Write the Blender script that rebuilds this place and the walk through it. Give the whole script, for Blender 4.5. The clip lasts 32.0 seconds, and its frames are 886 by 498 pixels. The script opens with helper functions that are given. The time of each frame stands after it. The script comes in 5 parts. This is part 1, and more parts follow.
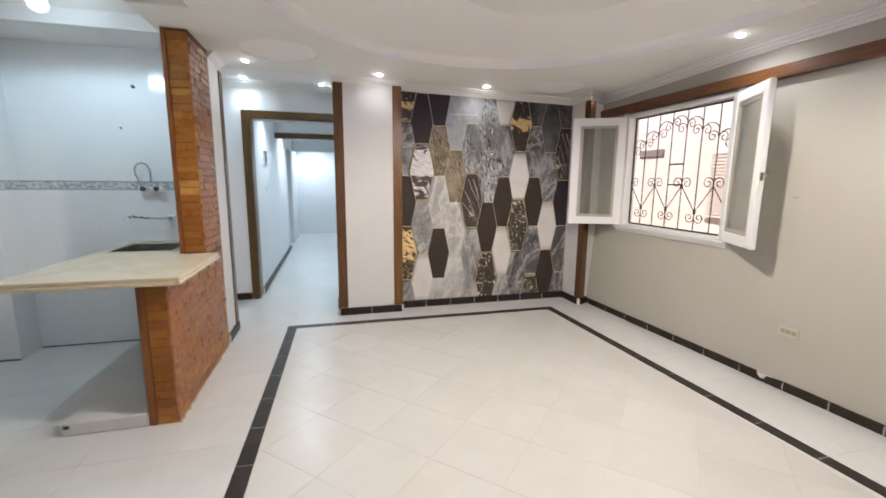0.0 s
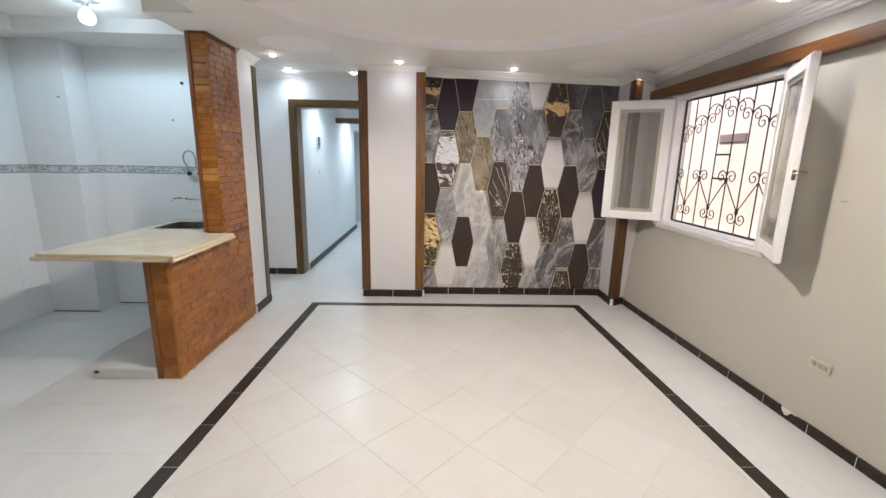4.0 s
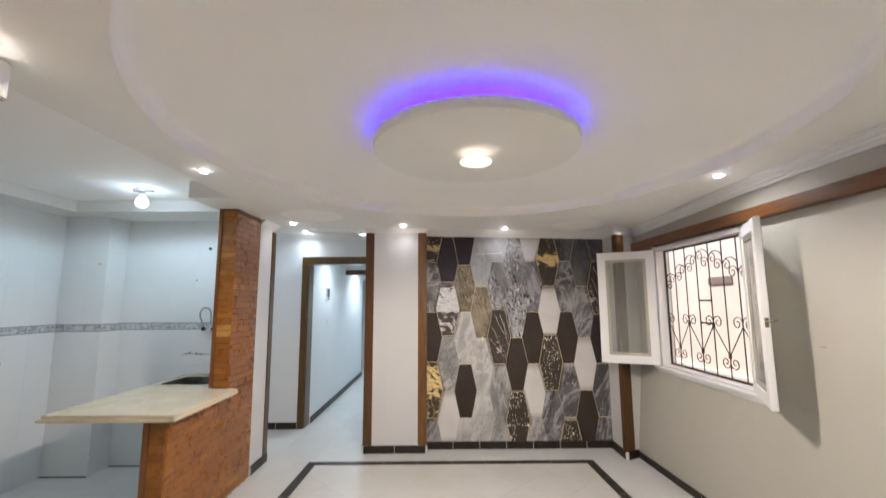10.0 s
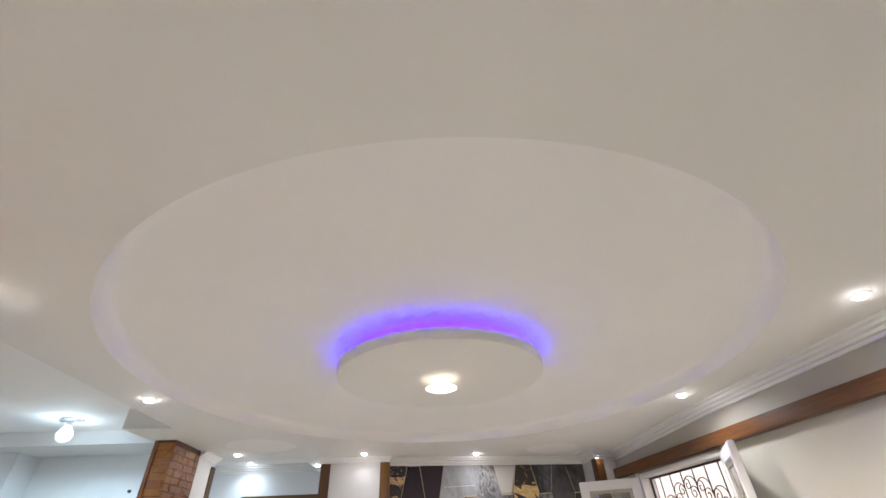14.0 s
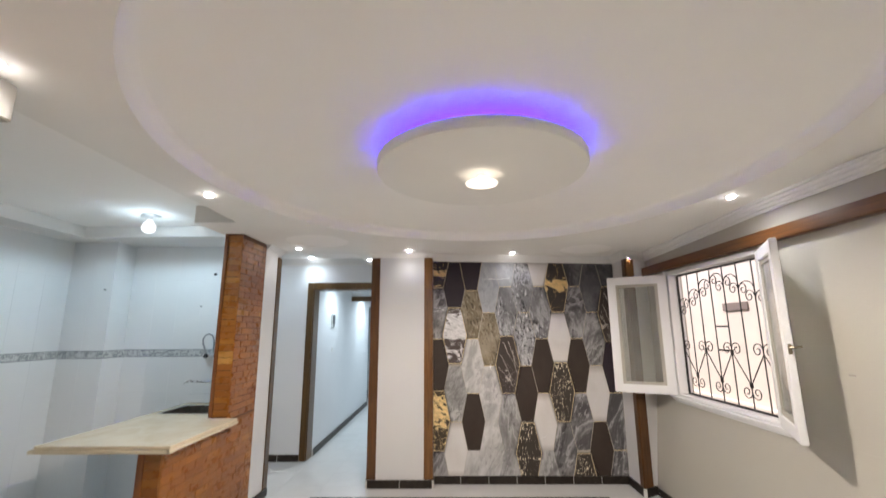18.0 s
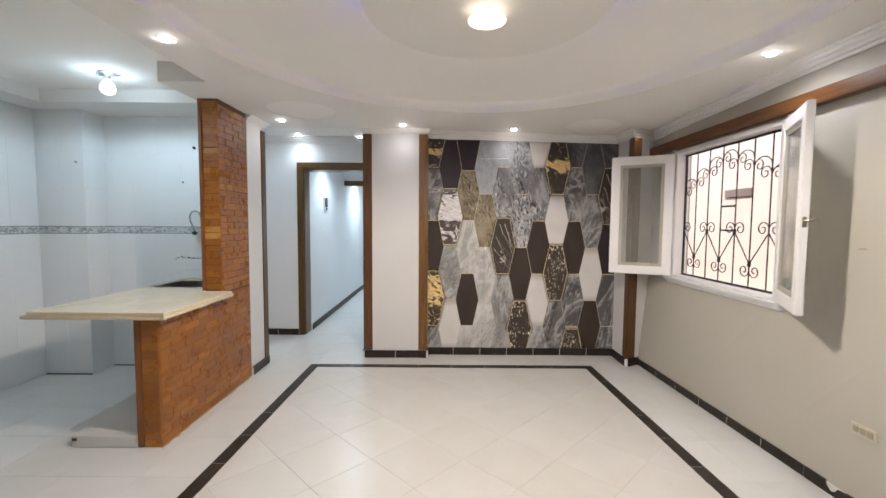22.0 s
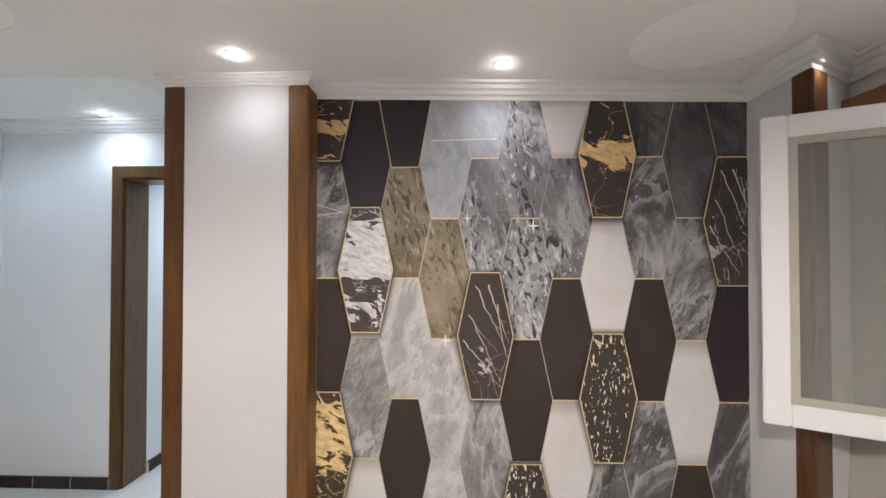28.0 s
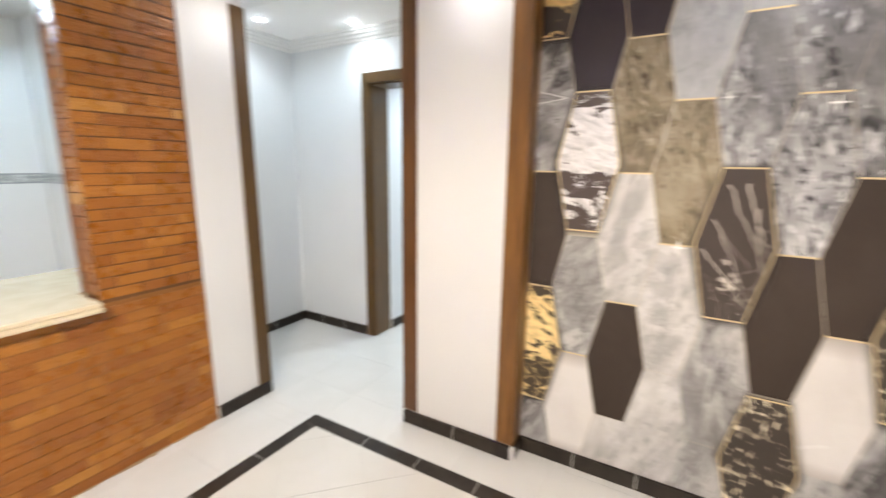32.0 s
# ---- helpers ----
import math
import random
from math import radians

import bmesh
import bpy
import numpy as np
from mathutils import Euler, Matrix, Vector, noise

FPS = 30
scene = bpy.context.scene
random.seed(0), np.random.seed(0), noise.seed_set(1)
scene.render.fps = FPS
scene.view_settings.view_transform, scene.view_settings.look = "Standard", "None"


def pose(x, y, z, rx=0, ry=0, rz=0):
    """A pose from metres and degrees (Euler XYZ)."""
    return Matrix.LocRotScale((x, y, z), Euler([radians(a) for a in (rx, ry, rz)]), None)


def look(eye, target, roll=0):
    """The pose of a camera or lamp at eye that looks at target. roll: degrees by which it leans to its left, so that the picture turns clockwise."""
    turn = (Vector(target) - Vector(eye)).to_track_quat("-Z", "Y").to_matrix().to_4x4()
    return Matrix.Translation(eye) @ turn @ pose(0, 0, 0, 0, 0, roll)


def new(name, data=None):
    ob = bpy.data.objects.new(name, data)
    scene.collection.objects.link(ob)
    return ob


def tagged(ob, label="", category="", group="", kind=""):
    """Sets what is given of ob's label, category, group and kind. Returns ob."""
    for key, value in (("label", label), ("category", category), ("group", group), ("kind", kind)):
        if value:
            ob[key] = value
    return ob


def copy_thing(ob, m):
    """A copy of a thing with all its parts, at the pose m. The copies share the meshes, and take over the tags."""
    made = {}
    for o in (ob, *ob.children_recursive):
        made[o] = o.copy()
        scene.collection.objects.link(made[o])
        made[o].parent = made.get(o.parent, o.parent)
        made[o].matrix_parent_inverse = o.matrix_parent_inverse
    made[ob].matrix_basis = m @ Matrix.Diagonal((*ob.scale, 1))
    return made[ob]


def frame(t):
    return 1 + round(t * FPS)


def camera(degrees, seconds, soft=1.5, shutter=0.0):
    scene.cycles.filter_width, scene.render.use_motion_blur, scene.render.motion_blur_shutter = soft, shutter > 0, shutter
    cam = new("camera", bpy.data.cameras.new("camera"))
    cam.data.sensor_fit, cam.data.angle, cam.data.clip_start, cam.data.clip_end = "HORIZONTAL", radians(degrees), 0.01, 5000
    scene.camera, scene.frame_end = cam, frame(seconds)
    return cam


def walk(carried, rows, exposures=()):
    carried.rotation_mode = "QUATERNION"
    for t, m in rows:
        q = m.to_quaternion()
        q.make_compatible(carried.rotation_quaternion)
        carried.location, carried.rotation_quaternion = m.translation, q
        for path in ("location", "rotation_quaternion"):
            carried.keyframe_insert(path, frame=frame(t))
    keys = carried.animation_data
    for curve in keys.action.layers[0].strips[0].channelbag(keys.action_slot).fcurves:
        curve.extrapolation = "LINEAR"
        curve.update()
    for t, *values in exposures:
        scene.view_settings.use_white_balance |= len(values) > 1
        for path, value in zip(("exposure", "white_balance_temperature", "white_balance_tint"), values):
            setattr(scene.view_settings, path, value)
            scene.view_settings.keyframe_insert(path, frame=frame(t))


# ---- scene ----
cam = camera(93.7, 32.0, shutter=0.5)
PATH = [
    (0, (-0.696, -4.445, 1.394), (-0.189, -2.537, 1.074), 0.5),
    (0.5, (-0.598, -4.464, 1.41), (-0.297, -2.502, 1.167), -0.6),
    (1, (-0.348, -4.507, 1.454), (-0.339, -2.526, 1.18), 1.0),
    (1.5, (-0.342, -4.532, 1.489), (-0.251, -2.556, 1.198), 0.7),
    (2, (-0.295, -4.489, 1.48), (-0.176, -2.526, 1.115), 0.7),
    (2.5, (-0.222, -4.421, 1.478), (-0.03, -2.475, 1.059), 1.8),
    (4.5, (0.149, -4.566, 1.497), (0.178, -2.61, 1.08), 1.1),
    (5, (0.164, -4.605, 1.512), (0.201, -2.63, 1.201), 1.4),
    (5.5, (0.173, -4.637, 1.529), (0.245, -2.649, 1.324), 1.2),
    (6, (0.165, -4.665, 1.545), (0.21, -2.668, 1.455), 0.6),
    (6.5, (0.162, -4.686, 1.557), (0.184, -2.686, 1.575), 0.4),
    (7, (0.162, -4.704, 1.571), (0.198, -2.713, 1.75), -0.2),
    (7.5, (0.161, -4.705, 1.586), (0.202, -2.725, 1.867), 0.1),
    (8, (0.163, -4.7, 1.578), (0.204, -2.713, 1.806), 0.3),
    (8.5, (0.161, -4.706, 1.566), (0.178, -2.711, 1.699), 0.0),
    (9, (0.166, -4.693, 1.554), (0.192, -2.693, 1.569), -0.3),
    (9.5, (0.165, -4.698, 1.57), (0.203, -2.701, 1.678), -0.6),
    (10, (0.162, -4.7, 1.574), (0.175, -2.716, 1.824), -0.3),
    (10.5, (0.159, -4.712, 1.605), (0.192, -2.771, 2.09), -0.6),
    (11, (0.187, -4.722, 1.62), (0.217, -2.829, 2.264), -1.1),
    (11.5, (0.183, -4.735, 1.625), (0.235, -2.895, 2.406), -1.7),
    (12, (0.182, -4.749, 1.627), (0.256, -2.956, 2.51), -1.2),
    (12.5, (0.164, -4.75, 1.635), (0.252, -3.026, 2.646), -1.7),
    (13, (0.171, -4.753, 1.638), (0.239, -3.118, 2.788), -1.9),
    (13.5, (0.179, -4.759, 1.64), (0.305, -3.143, 2.812), -2.3),
    (15.5, (0.155, -4.729, 1.634), (0.35, -3.021, 2.656), -2.9),
    (16, (0.17, -4.713, 1.619), (0.34, -2.961, 2.569), -2.1),
    (16.5, (0.166, -4.688, 1.599), (0.306, -2.872, 2.426), -1.1),
    (17, (0.176, -4.669, 1.591), (0.26, -2.801, 2.301), -1.2),
    (17.5, (0.176, -4.657, 1.563), (0.2, -2.745, 2.147), -0.9),
    (18, (0.172, -4.641, 1.56), (0.15, -2.677, 1.939), -0.3),
    (18.5, (0.164, -4.628, 1.526), (0.121, -2.64, 1.741), 0.4),
    (19, (0.156, -4.614, 1.504), (0.112, -2.617, 1.611), 0.4),
    (19.5, (0.158, -4.607, 1.482), (0.125, -2.608, 1.534), 0.7),
    (20, (0.16, -4.596, 1.48), (0.093, -2.597, 1.461), 0.9),
    (20.5, (0.173, -4.592, 1.461), (0.121, -2.593, 1.43), 0.5),
    (21, (0.178, -4.581, 1.454), (0.136, -2.582, 1.416), 0.5),
    (21.5, (0.209, -4.563, 1.444), (0.2, -2.563, 1.414), 0.5),
    (22, (0.167, -4.445, 1.43), (0.168, -2.449, 1.303), 0.4),
    (22.5, (0.117, -4.266, 1.437), (0.122, -2.271, 1.293), 0.4),
    (23, (0.118, -4.06, 1.415), (0.185, -2.071, 1.21), 0.8),
    (23.5, (0.218, -3.807, 1.418), (0.219, -1.813, 1.251), 1.5),
    (24, (0.261, -3.595, 1.409), (0.277, -1.604, 1.217), 1.6),
    (24.5, (0.26, -3.329, 1.439), (0.316, -1.342, 1.222), 0.8),
    (25, (0.29, -3.15, 1.467), (0.309, -1.164, 1.229), -0.4),
    (25.5, (0.45, -2.922, 1.495), (0.41, -0.926, 1.372), 1.2),
    (27.5, (0.616, -2.129, 1.529), (0.538, -0.131, 1.58), 0.5),
    (28, (0.687, -1.966, 1.563), (0.611, 0.033, 1.592), 0.0),
    (28.5, (0.663, -1.898, 1.572), (0.636, 0.097, 1.71), -0.1),
    (29, (0.645, -1.888, 1.585), (0.593, 0.099, 1.804), -0.7),
    (29.5, (0.652, -1.902, 1.586), (0.627, 0.084, 1.821), -1.2),
    (30, (0.654, -1.914, 1.567), (0.59, 0.084, 1.637), -1.1),
    (30.5, (0.661, -1.916, 1.533), (0.56, 0.077, 1.405), -1.0),
    (31, (0.655, -1.911, 1.503), (0.531, 0.066, 1.228), -0.3),
    (31.5, (0.666, -1.91, 1.489), (0.286, 0.017, 1.111), 0.8),
    (32, (0.611, -1.922, 1.483), (-0.354, -0.219, 1.080), 0.75),
]
walk(cam, [(t, look(eye, target, roll)) for t, eye, target, roll in PATH], [(t, stops, kelvin, 14.5) for t, stops, kelvin in ((0, 2.02, 6510), (4.5, 2.02, 6510), (7, 1.97, 6610), (10, 1.90, 6610), (12, 1.96, 6510), (13, 2.04, 6460), (16, 2.02, 6510), (18, 1.93, 6610), (24, 1.97, 6610), (25, 1.90, 6550), (28, 2.06, 6410), (30, 2.05, 6410), (30.5, 2.12, 6560), (31, 2.48, 6760), (32, 2.66, 6860))])

# ---- world, sun, lights ----
world = bpy.data.worlds.new("world")
scene.world = world
world.use_nodes = True
wt = world.node_tree
sky = wt.nodes.new("ShaderNodeTexSky")
sky.sky_type, sky.sun_disc = "NISHITA", False
sky.sun_elevation, sky.sun_rotation = radians(60), radians(281)
wt.links.new(sky.outputs[0], wt.nodes["Background"].inputs[0])
wt.nodes["Background"].inputs[1].default_value = 0.10

sun = new("sun", bpy.data.lights.new("sun", "SUN"))
sun.data.energy, sun.data.angle, sun.data.color = 2.0, radians(0.5), (1.0, 0.95, 0.88)
sun.matrix_world = look((-6, 1.2, 10.5), (0, 0, 0))


def lamp(name, kind, place, watts, colour, radius, cone=0, blend=0.5):
    data = bpy.data.lights.new(name, kind)
    data.energy, data.color, data.shadow_soft_size = watts, colour, radius
    if kind == "SPOT":
        data.spot_size, data.spot_blend = radians(cone), blend
    ob = new(name, data)
    ob.location = place
    return ob


Z_LOW, Z_UP, Z_KIT, Z_HALL = 2.385, 2.465, 2.52, 2.47


def sag(x, y):
    """How far the dropped ceiling hangs down towards the corner between mural and window."""
    return 0.0205 * max(0.0, x) * min(1.0, max(0.0, (y + 1.9) / 1.5))


COOL, NEUTRAL, WARM = (0.70, 0.89, 1.0), (0.93, 0.97, 1.0), (1.0, 0.935, 0.84)
SPOTS = [(-1.30, -2.20), (-1.365, -0.45), (-0.233, -0.31), (0.87, -0.22), (2.06, -0.36), (1.99, -2.07), (-1.24, -3.50), (1.98, -3.42),
         (-0.2, -4.9), (1.1, -4.9)]
for i, (x, y) in enumerate(SPOTS):
    lamp("spot_light", "SPOT", (x, y, Z_LOW - 0.035 - sag(x, y)), (2.6, 0.9, 0.75, 1.2, 2.0, 4.6, 2.6, 4.6, 2.6, 2.6)[i], NEUTRAL, 0.025, 168, 1.0)
HALL_SPOTS = [(-1.57, 0.58, Z_HALL), (-2.12, 0.22, Z_HALL), (-0.77, 0.28, Z_LOW)]
for x, y, z in HALL_SPOTS:
    lamp("hall_light", "SPOT", (x, y, z - 0.045), 2.3, COOL, 0.03, 165, 1.0)
# The lamp at y 6.5 is unseen, added to brighten the corridor's end.
for y, watts in ((1.55, 15), (3.7, 23), (6.5, 20)):
    lamp("corridor_light", "SPOT", (-1.15, y, 2.33), watts, COOL, 0.04, 150, 0.9)
lamp("centre_bulb_light", "SPOT", (0.350, -2.61, 2.270), 43, WARM, 0.05, 177, 0.40)
lamp("kitchen_bulb_light", "SPOT", (-2.33, -1.29, 2.338), 6.8, (0.60, 0.85, 1.0), 0.06, 178, 0.25)
lamp("kitchen_bulb_glow", "POINT", (-2.33, -1.29, 2.385), 0.8, (0.62, 0.86, 1.0), 0.05)
scene.view_settings.exposure = 0.0


# ---- materials ----
class Nodes:
    """A node material with short calls."""

    def __init__(self, name, rough=0.6, metal=0.0):
        self.mat = bpy.data.materials.new(name)
        self.mat.use_nodes = True
        self.t = self.mat.node_tree
        self.b = self.t.nodes["Principled BSDF"]
        self.b.inputs["Roughness"].default_value, self.b.inputs["Metallic"].default_value = rough, metal
        self.co = self.t.nodes.new("ShaderNodeTexCoord").outputs["Object"]

    def put(self, sock, value):
        if hasattr(value, "default_value"):
            self.t.links.new(value, sock)
        else:
            sock.default_value = value

    def noise(self, scale, detail=4.0, rough=0.55, stretch=None, distort=0.0, random_w=False):
        n = self.t.nodes.new("ShaderNodeTexNoise")
        n.inputs["Scale"].default_value, n.inputs["Detail"].default_value = scale, detail
        n.inputs["Roughness"].default_value, n.inputs["Distortion"].default_value = rough, distort
        co = self.co
        if stretch:
            m = self.t.nodes.new("ShaderNodeMapping")
            m.inputs["Scale"].default_value = stretch
            self.t.links.new(co, m.inputs[0])
            co = m.outputs[0]
        self.t.links.new(co, n.inputs["Vector"])
        if random_w:
            n.noise_dimensions = "4D"
            o = self.t.nodes.new("ShaderNodeObjectInfo")
            self.put(n.inputs["W"], self.math("MULTIPLY", o.outputs["Random"], 40.0))
        return n.outputs[0]

    def math(self, op, a, b=0.0, clamp=False):
        n = self.t.nodes.new("ShaderNodeMath")
        n.operation, n.use_clamp = op, clamp
        self.put(n.inputs[0], a)
        self.put(n.inputs[1], b)
        return n.outputs[0]

    def ramp(self, fac, *stops):
        n = self.t.nodes.new("ShaderNodeValToRGB")
        e = n.color_ramp.elements
        while len(e) < len(stops):
            e.new(0.5)
        for i, (at, c) in enumerate(stops):
            e[i].position, e[i].color = at, (*c, 1.0)
        self.put(n.inputs[0], fac)
        return n.outputs[0]

    def mix(self, fac, a, b, blend="MIX"):
        n = self.t.nodes.new("ShaderNodeMix")
        n.data_type, n.blend_type = "RGBA", blend
        self.put(n.inputs[0], fac)
        self.put(n.inputs[6], a if hasattr(a, "default_value") else (*a, 1.0))
        self.put(n.inputs[7], b if hasattr(b, "default_value") else (*b, 1.0))
        return n.outputs[2]

    def random(self):
        return self.t.nodes.new("ShaderNodeObjectInfo").outputs["Random"]

    def colour(self, c):
        self.put(self.b.inputs["Base Color"], c if hasattr(c, "default_value") else (*c, 1.0))
        return self

    def rough(self, r):
        self.put(self.b.inputs["Roughness"], r)
        return self

    def bump(self, height, strength=0.2, distance=0.01):
        n = self.t.nodes.new("ShaderNodeBump")
        n.inputs["Strength"].default_value, n.inputs["Distance"].default_value = strength, distance
        self.put(n.inputs["Height"], height)
        self.t.links.new(n.outputs[0], self.b.inputs["Normal"])
        return self


def mat_paint(name, c, rough=0.55, spread=0.05):
    n = Nodes(name, rough)
    big, fine = n.noise(1.3, 3), n.noise(90, 3)
    dark = tuple(v * (1 - spread) for v in c)
    n.colour(n.ramp(big, (0.3, dark), (0.7, c)))
    n.rough(n.math("ADD", n.math("MULTIPLY", big, 0.15), rough - 0.07))
    return n.bump(n.math("ADD", fine, n.math("MULTIPLY", n.noise(11, 3), 1.2)), 0.10, 0.004).mat


def mat_wood(name, dark, light, rough=0.35, axis=(9, 9, 0.7)):
    n = Nodes(name, rough)
    grain = n.noise(6, 8, 0.6, axis, 0.6, True)
    pore = n.noise(40, 4, 0.6, (axis[0], axis[1], axis[2]), 0.0, True)
    n.colour(n.mix(n.math("MULTIPLY", pore, 0.45), n.ramp(grain, (0.3, dark), (0.68, light)), tuple(v * 0.45 for v in dark)))
    return n.bump(pore, 0.12, 0.002).mat


def mat_tile(name, c, vein, rough=0.14, big=2.0, spread=0.07, wave=0.05):
    n = Nodes(name, rough)
    v = n.noise(big, 6, 0.6, None, 1.2, True)
    fine = n.noise(30, 4)
    base = n.mix(n.ramp(v, (0.42, (0, 0, 0)), (0.62, (1, 1, 1))), c, vein)
    tone = n.math("MULTIPLY", n.random(), spread)
    n.colour(n.mix(tone, base, tuple(x * 0.6 for x in c)))
    n.rough(n.math("ADD", n.math("MULTIPLY", fine, 0.03), rough - 0.015))
    return n.bump(n.noise(3.5, 2), wave, 0.004).mat


def mat_marble(name, c0, c1, c2, scale=4.0, rough=0.36, stroke=0.5, tips=None, lean=14, sheet=0.5):
    """Printed stone: soft clouds, big sheets with torn edges, and small leaning dabs that gather in drifts.
    stroke: how much the dabs show; sheet: how much the sheets show; tips: the tone of the shading painted on a cell's
    two ends."""
    n = Nodes(name, rough)
    gen = n.t.nodes.new("ShaderNodeTexCoord").outputs["Generated"]
    m = n.t.nodes.new("ShaderNodeMapping")
    m.inputs["Rotation"].default_value = (0.0, radians(lean), 0.0)
    n.t.links.new(n.co, m.inputs[0])
    n.co = m.outputs[0]
    cloud = n.noise(scale * 0.9, 5, 0.55, (1.2, 1, 0.8), 0.5)
    fold = n.noise(scale * 0.55, 6, 0.62, (1.5, 1, 0.75), 0.9)
    drift = n.noise(scale * 0.8, 3, 0.5, (1.0, 1, 0.7), 0.3)
    dab = n.noise(17, 2.5, 0.5, (2.3, 1, 0.85), 0.8)
    fleck = n.noise(27, 2, 0.5, (1.9, 1, 0.8), 0.6)
    grain = n.noise(85, 3, 0.6, (1.3, 1, 0.8))
    c = n.ramp(cloud, (0.34, tuple(a * 0.45 + b * 0.55 for a, b in zip(c0, c1))), (0.50, c1), (0.66, tuple(a * 0.5 + b * 0.5 for a, b in zip(c1, c2))))
    band = n.ramp(fold, (0.40, (1, 1, 1)), (0.412, (0, 0, 0)), (0.548, (0, 0, 0)), (0.556, (0.75, 0.75, 0.75)), (0.63, (0, 0, 0)))
    c = n.mix(n.math("MULTIPLY", band, sheet), c, tuple(a * 0.6 + b * 0.4 for a, b in zip(c0, c1)))
    lit = n.ramp(fold, (0.455, (0, 0, 0)), (0.464, (0.8, 0.8, 0.8)), (0.53, (0, 0, 0)))
    c = n.mix(n.math("MULTIPLY", lit, sheet * 0.8), c, c2)
    gate = n.ramp(drift, (0.42, (0.12, 0.12, 0.12)), (0.54, (1, 1, 1)))
    dark = n.math("MULTIPLY", n.ramp(dab, (0.585, (0, 0, 0)), (0.605, (1, 1, 1))), gate)
    c = n.mix(n.math("MULTIPLY", dark, stroke), c, c0)
    pale = n.math("MULTIPLY", n.ramp(dab, (0.385, (1, 1, 1)), (0.40, (0, 0, 0))), gate)
    c = n.mix(n.math("MULTIPLY", pale, stroke * 0.8), c, c2)
    small = n.math("MULTIPLY", n.ramp(fleck, (0.635, (0, 0, 0)), (0.65, (1, 1, 1))), gate)
    c = n.mix(n.math("MULTIPLY", small, stroke * 0.7), c, tuple(v * 0.8 for v in c0))
    c = n.mix(n.math("MULTIPLY", n.ramp(grain, (0.35, (0, 0, 0)), (0.65, (1, 1, 1))), 0.10), c, c0)
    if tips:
        # shading of the print, painted darker towards both ends of the cell
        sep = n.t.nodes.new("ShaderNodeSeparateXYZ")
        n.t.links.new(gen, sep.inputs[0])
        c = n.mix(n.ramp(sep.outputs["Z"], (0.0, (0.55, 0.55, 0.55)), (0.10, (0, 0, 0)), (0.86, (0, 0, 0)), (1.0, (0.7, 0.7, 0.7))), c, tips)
    n.colour(c)
    return n.mat


def mat_veined(name, ground, vein, width=0.012, scale=3.2, rough=0.3, stretch=(1.4, 1, 0.7), profile=None, thick=2.0):
    """Thin printed veins, and torn patches of leaf where the profile up the cell asks for them."""
    n = Nodes(name, rough)
    gen = n.t.nodes.new("ShaderNodeTexCoord").outputs["Generated"]
    a = n.noise(scale, 4, 0.55, stretch, 1.3, True)
    line = n.ramp(a, (0.5 - width * 2, (0, 0, 0)), (0.5, (1, 1, 1)), (0.5 + width * 2, (0, 0, 0)))
    gate = n.ramp(n.noise(scale * 0.9, 3, 0.5, None, 0.2, True), (0.42, (0, 0, 0)), (0.50, (1, 1, 1)))
    fac = n.math("MULTIPLY", line, gate)
    if profile:
        sep = n.t.nodes.new("ShaderNodeSeparateXYZ")
        n.t.links.new(gen, sep.inputs[0])
        lift = n.ramp(sep.outputs["Z"], *[(z, (v, v, v)) for z, v in profile])
        turn = n.t.nodes.new("ShaderNodeMapping")
        turn.inputs["Rotation"].default_value = (0.0, radians(-28), 0.0)
        n.t.links.new(n.co, turn.inputs[0])
        n.co = turn.outputs[0]
        leaf = n.noise(scale * thick, 5, 0.62, (0.85, 1, 1.7), 1.4, True)
        patch = n.ramp(n.math("ADD", leaf, lift), (0.695, (0, 0, 0)), (0.71, (1, 1, 1)))
        fac = n.math("MAXIMUM", fac, patch)
    shade = n.mix(n.ramp(n.noise(24, 5, 0.6, (0.6, 1, 1.8), 1.0), (0.4, (0, 0, 0)), (0.7, (1, 1, 1))), vein, tuple(v * 0.55 for v in vein))
    n.colour(n.mix(fac, n.mix(n.noise(9, 5), ground, tuple(v * 1.6 for v in ground)), shade))
    return n.mat


def mat_speckle(name, ground, fleck):
    """Small upright flecks of leaf, thick across one leaning band of the cell."""
    n = Nodes(name, 0.3)
    w = n.noise(62, 1.5, 0.5, (1.7, 1, 0.62), 0.4, True)
    gate = n.noise(5, 2, 0.5, (1.4, 1, 0.8), 0.0, True)
    fac = n.ramp(n.math("ADD", w, n.math("MULTIPLY", gate, 0.42)), (0.835, (0, 0, 0)), (0.85, (1, 1, 1)))
    n.colour(n.mix(fac, n.mix(n.noise(9, 5), ground, tuple(v * 1.7 for v in ground)), n.mix(n.noise(40, 3), fleck, (0.95, 0.88, 0.72))))
    return n.mat


def mat_glow(name, c, strength):
    n = Nodes(name)
    n.colour((0.8, 0.8, 0.8))
    n.b.inputs["Emission Color"].default_value, n.b.inputs["Emission Strength"].default_value = (*c, 1.0), strength
    return n.mat


def mat_metal(name, c, rough=0.25):
    n = Nodes(name, rough, 1.0)
    n.colour(n.mix(n.noise(25, 4), c, tuple(v * 0.75 for v in c)))
    n.rough(n.math("ADD", n.math("MULTIPLY", n.noise(60, 3), 0.2), rough - 0.1))
    return n.mat


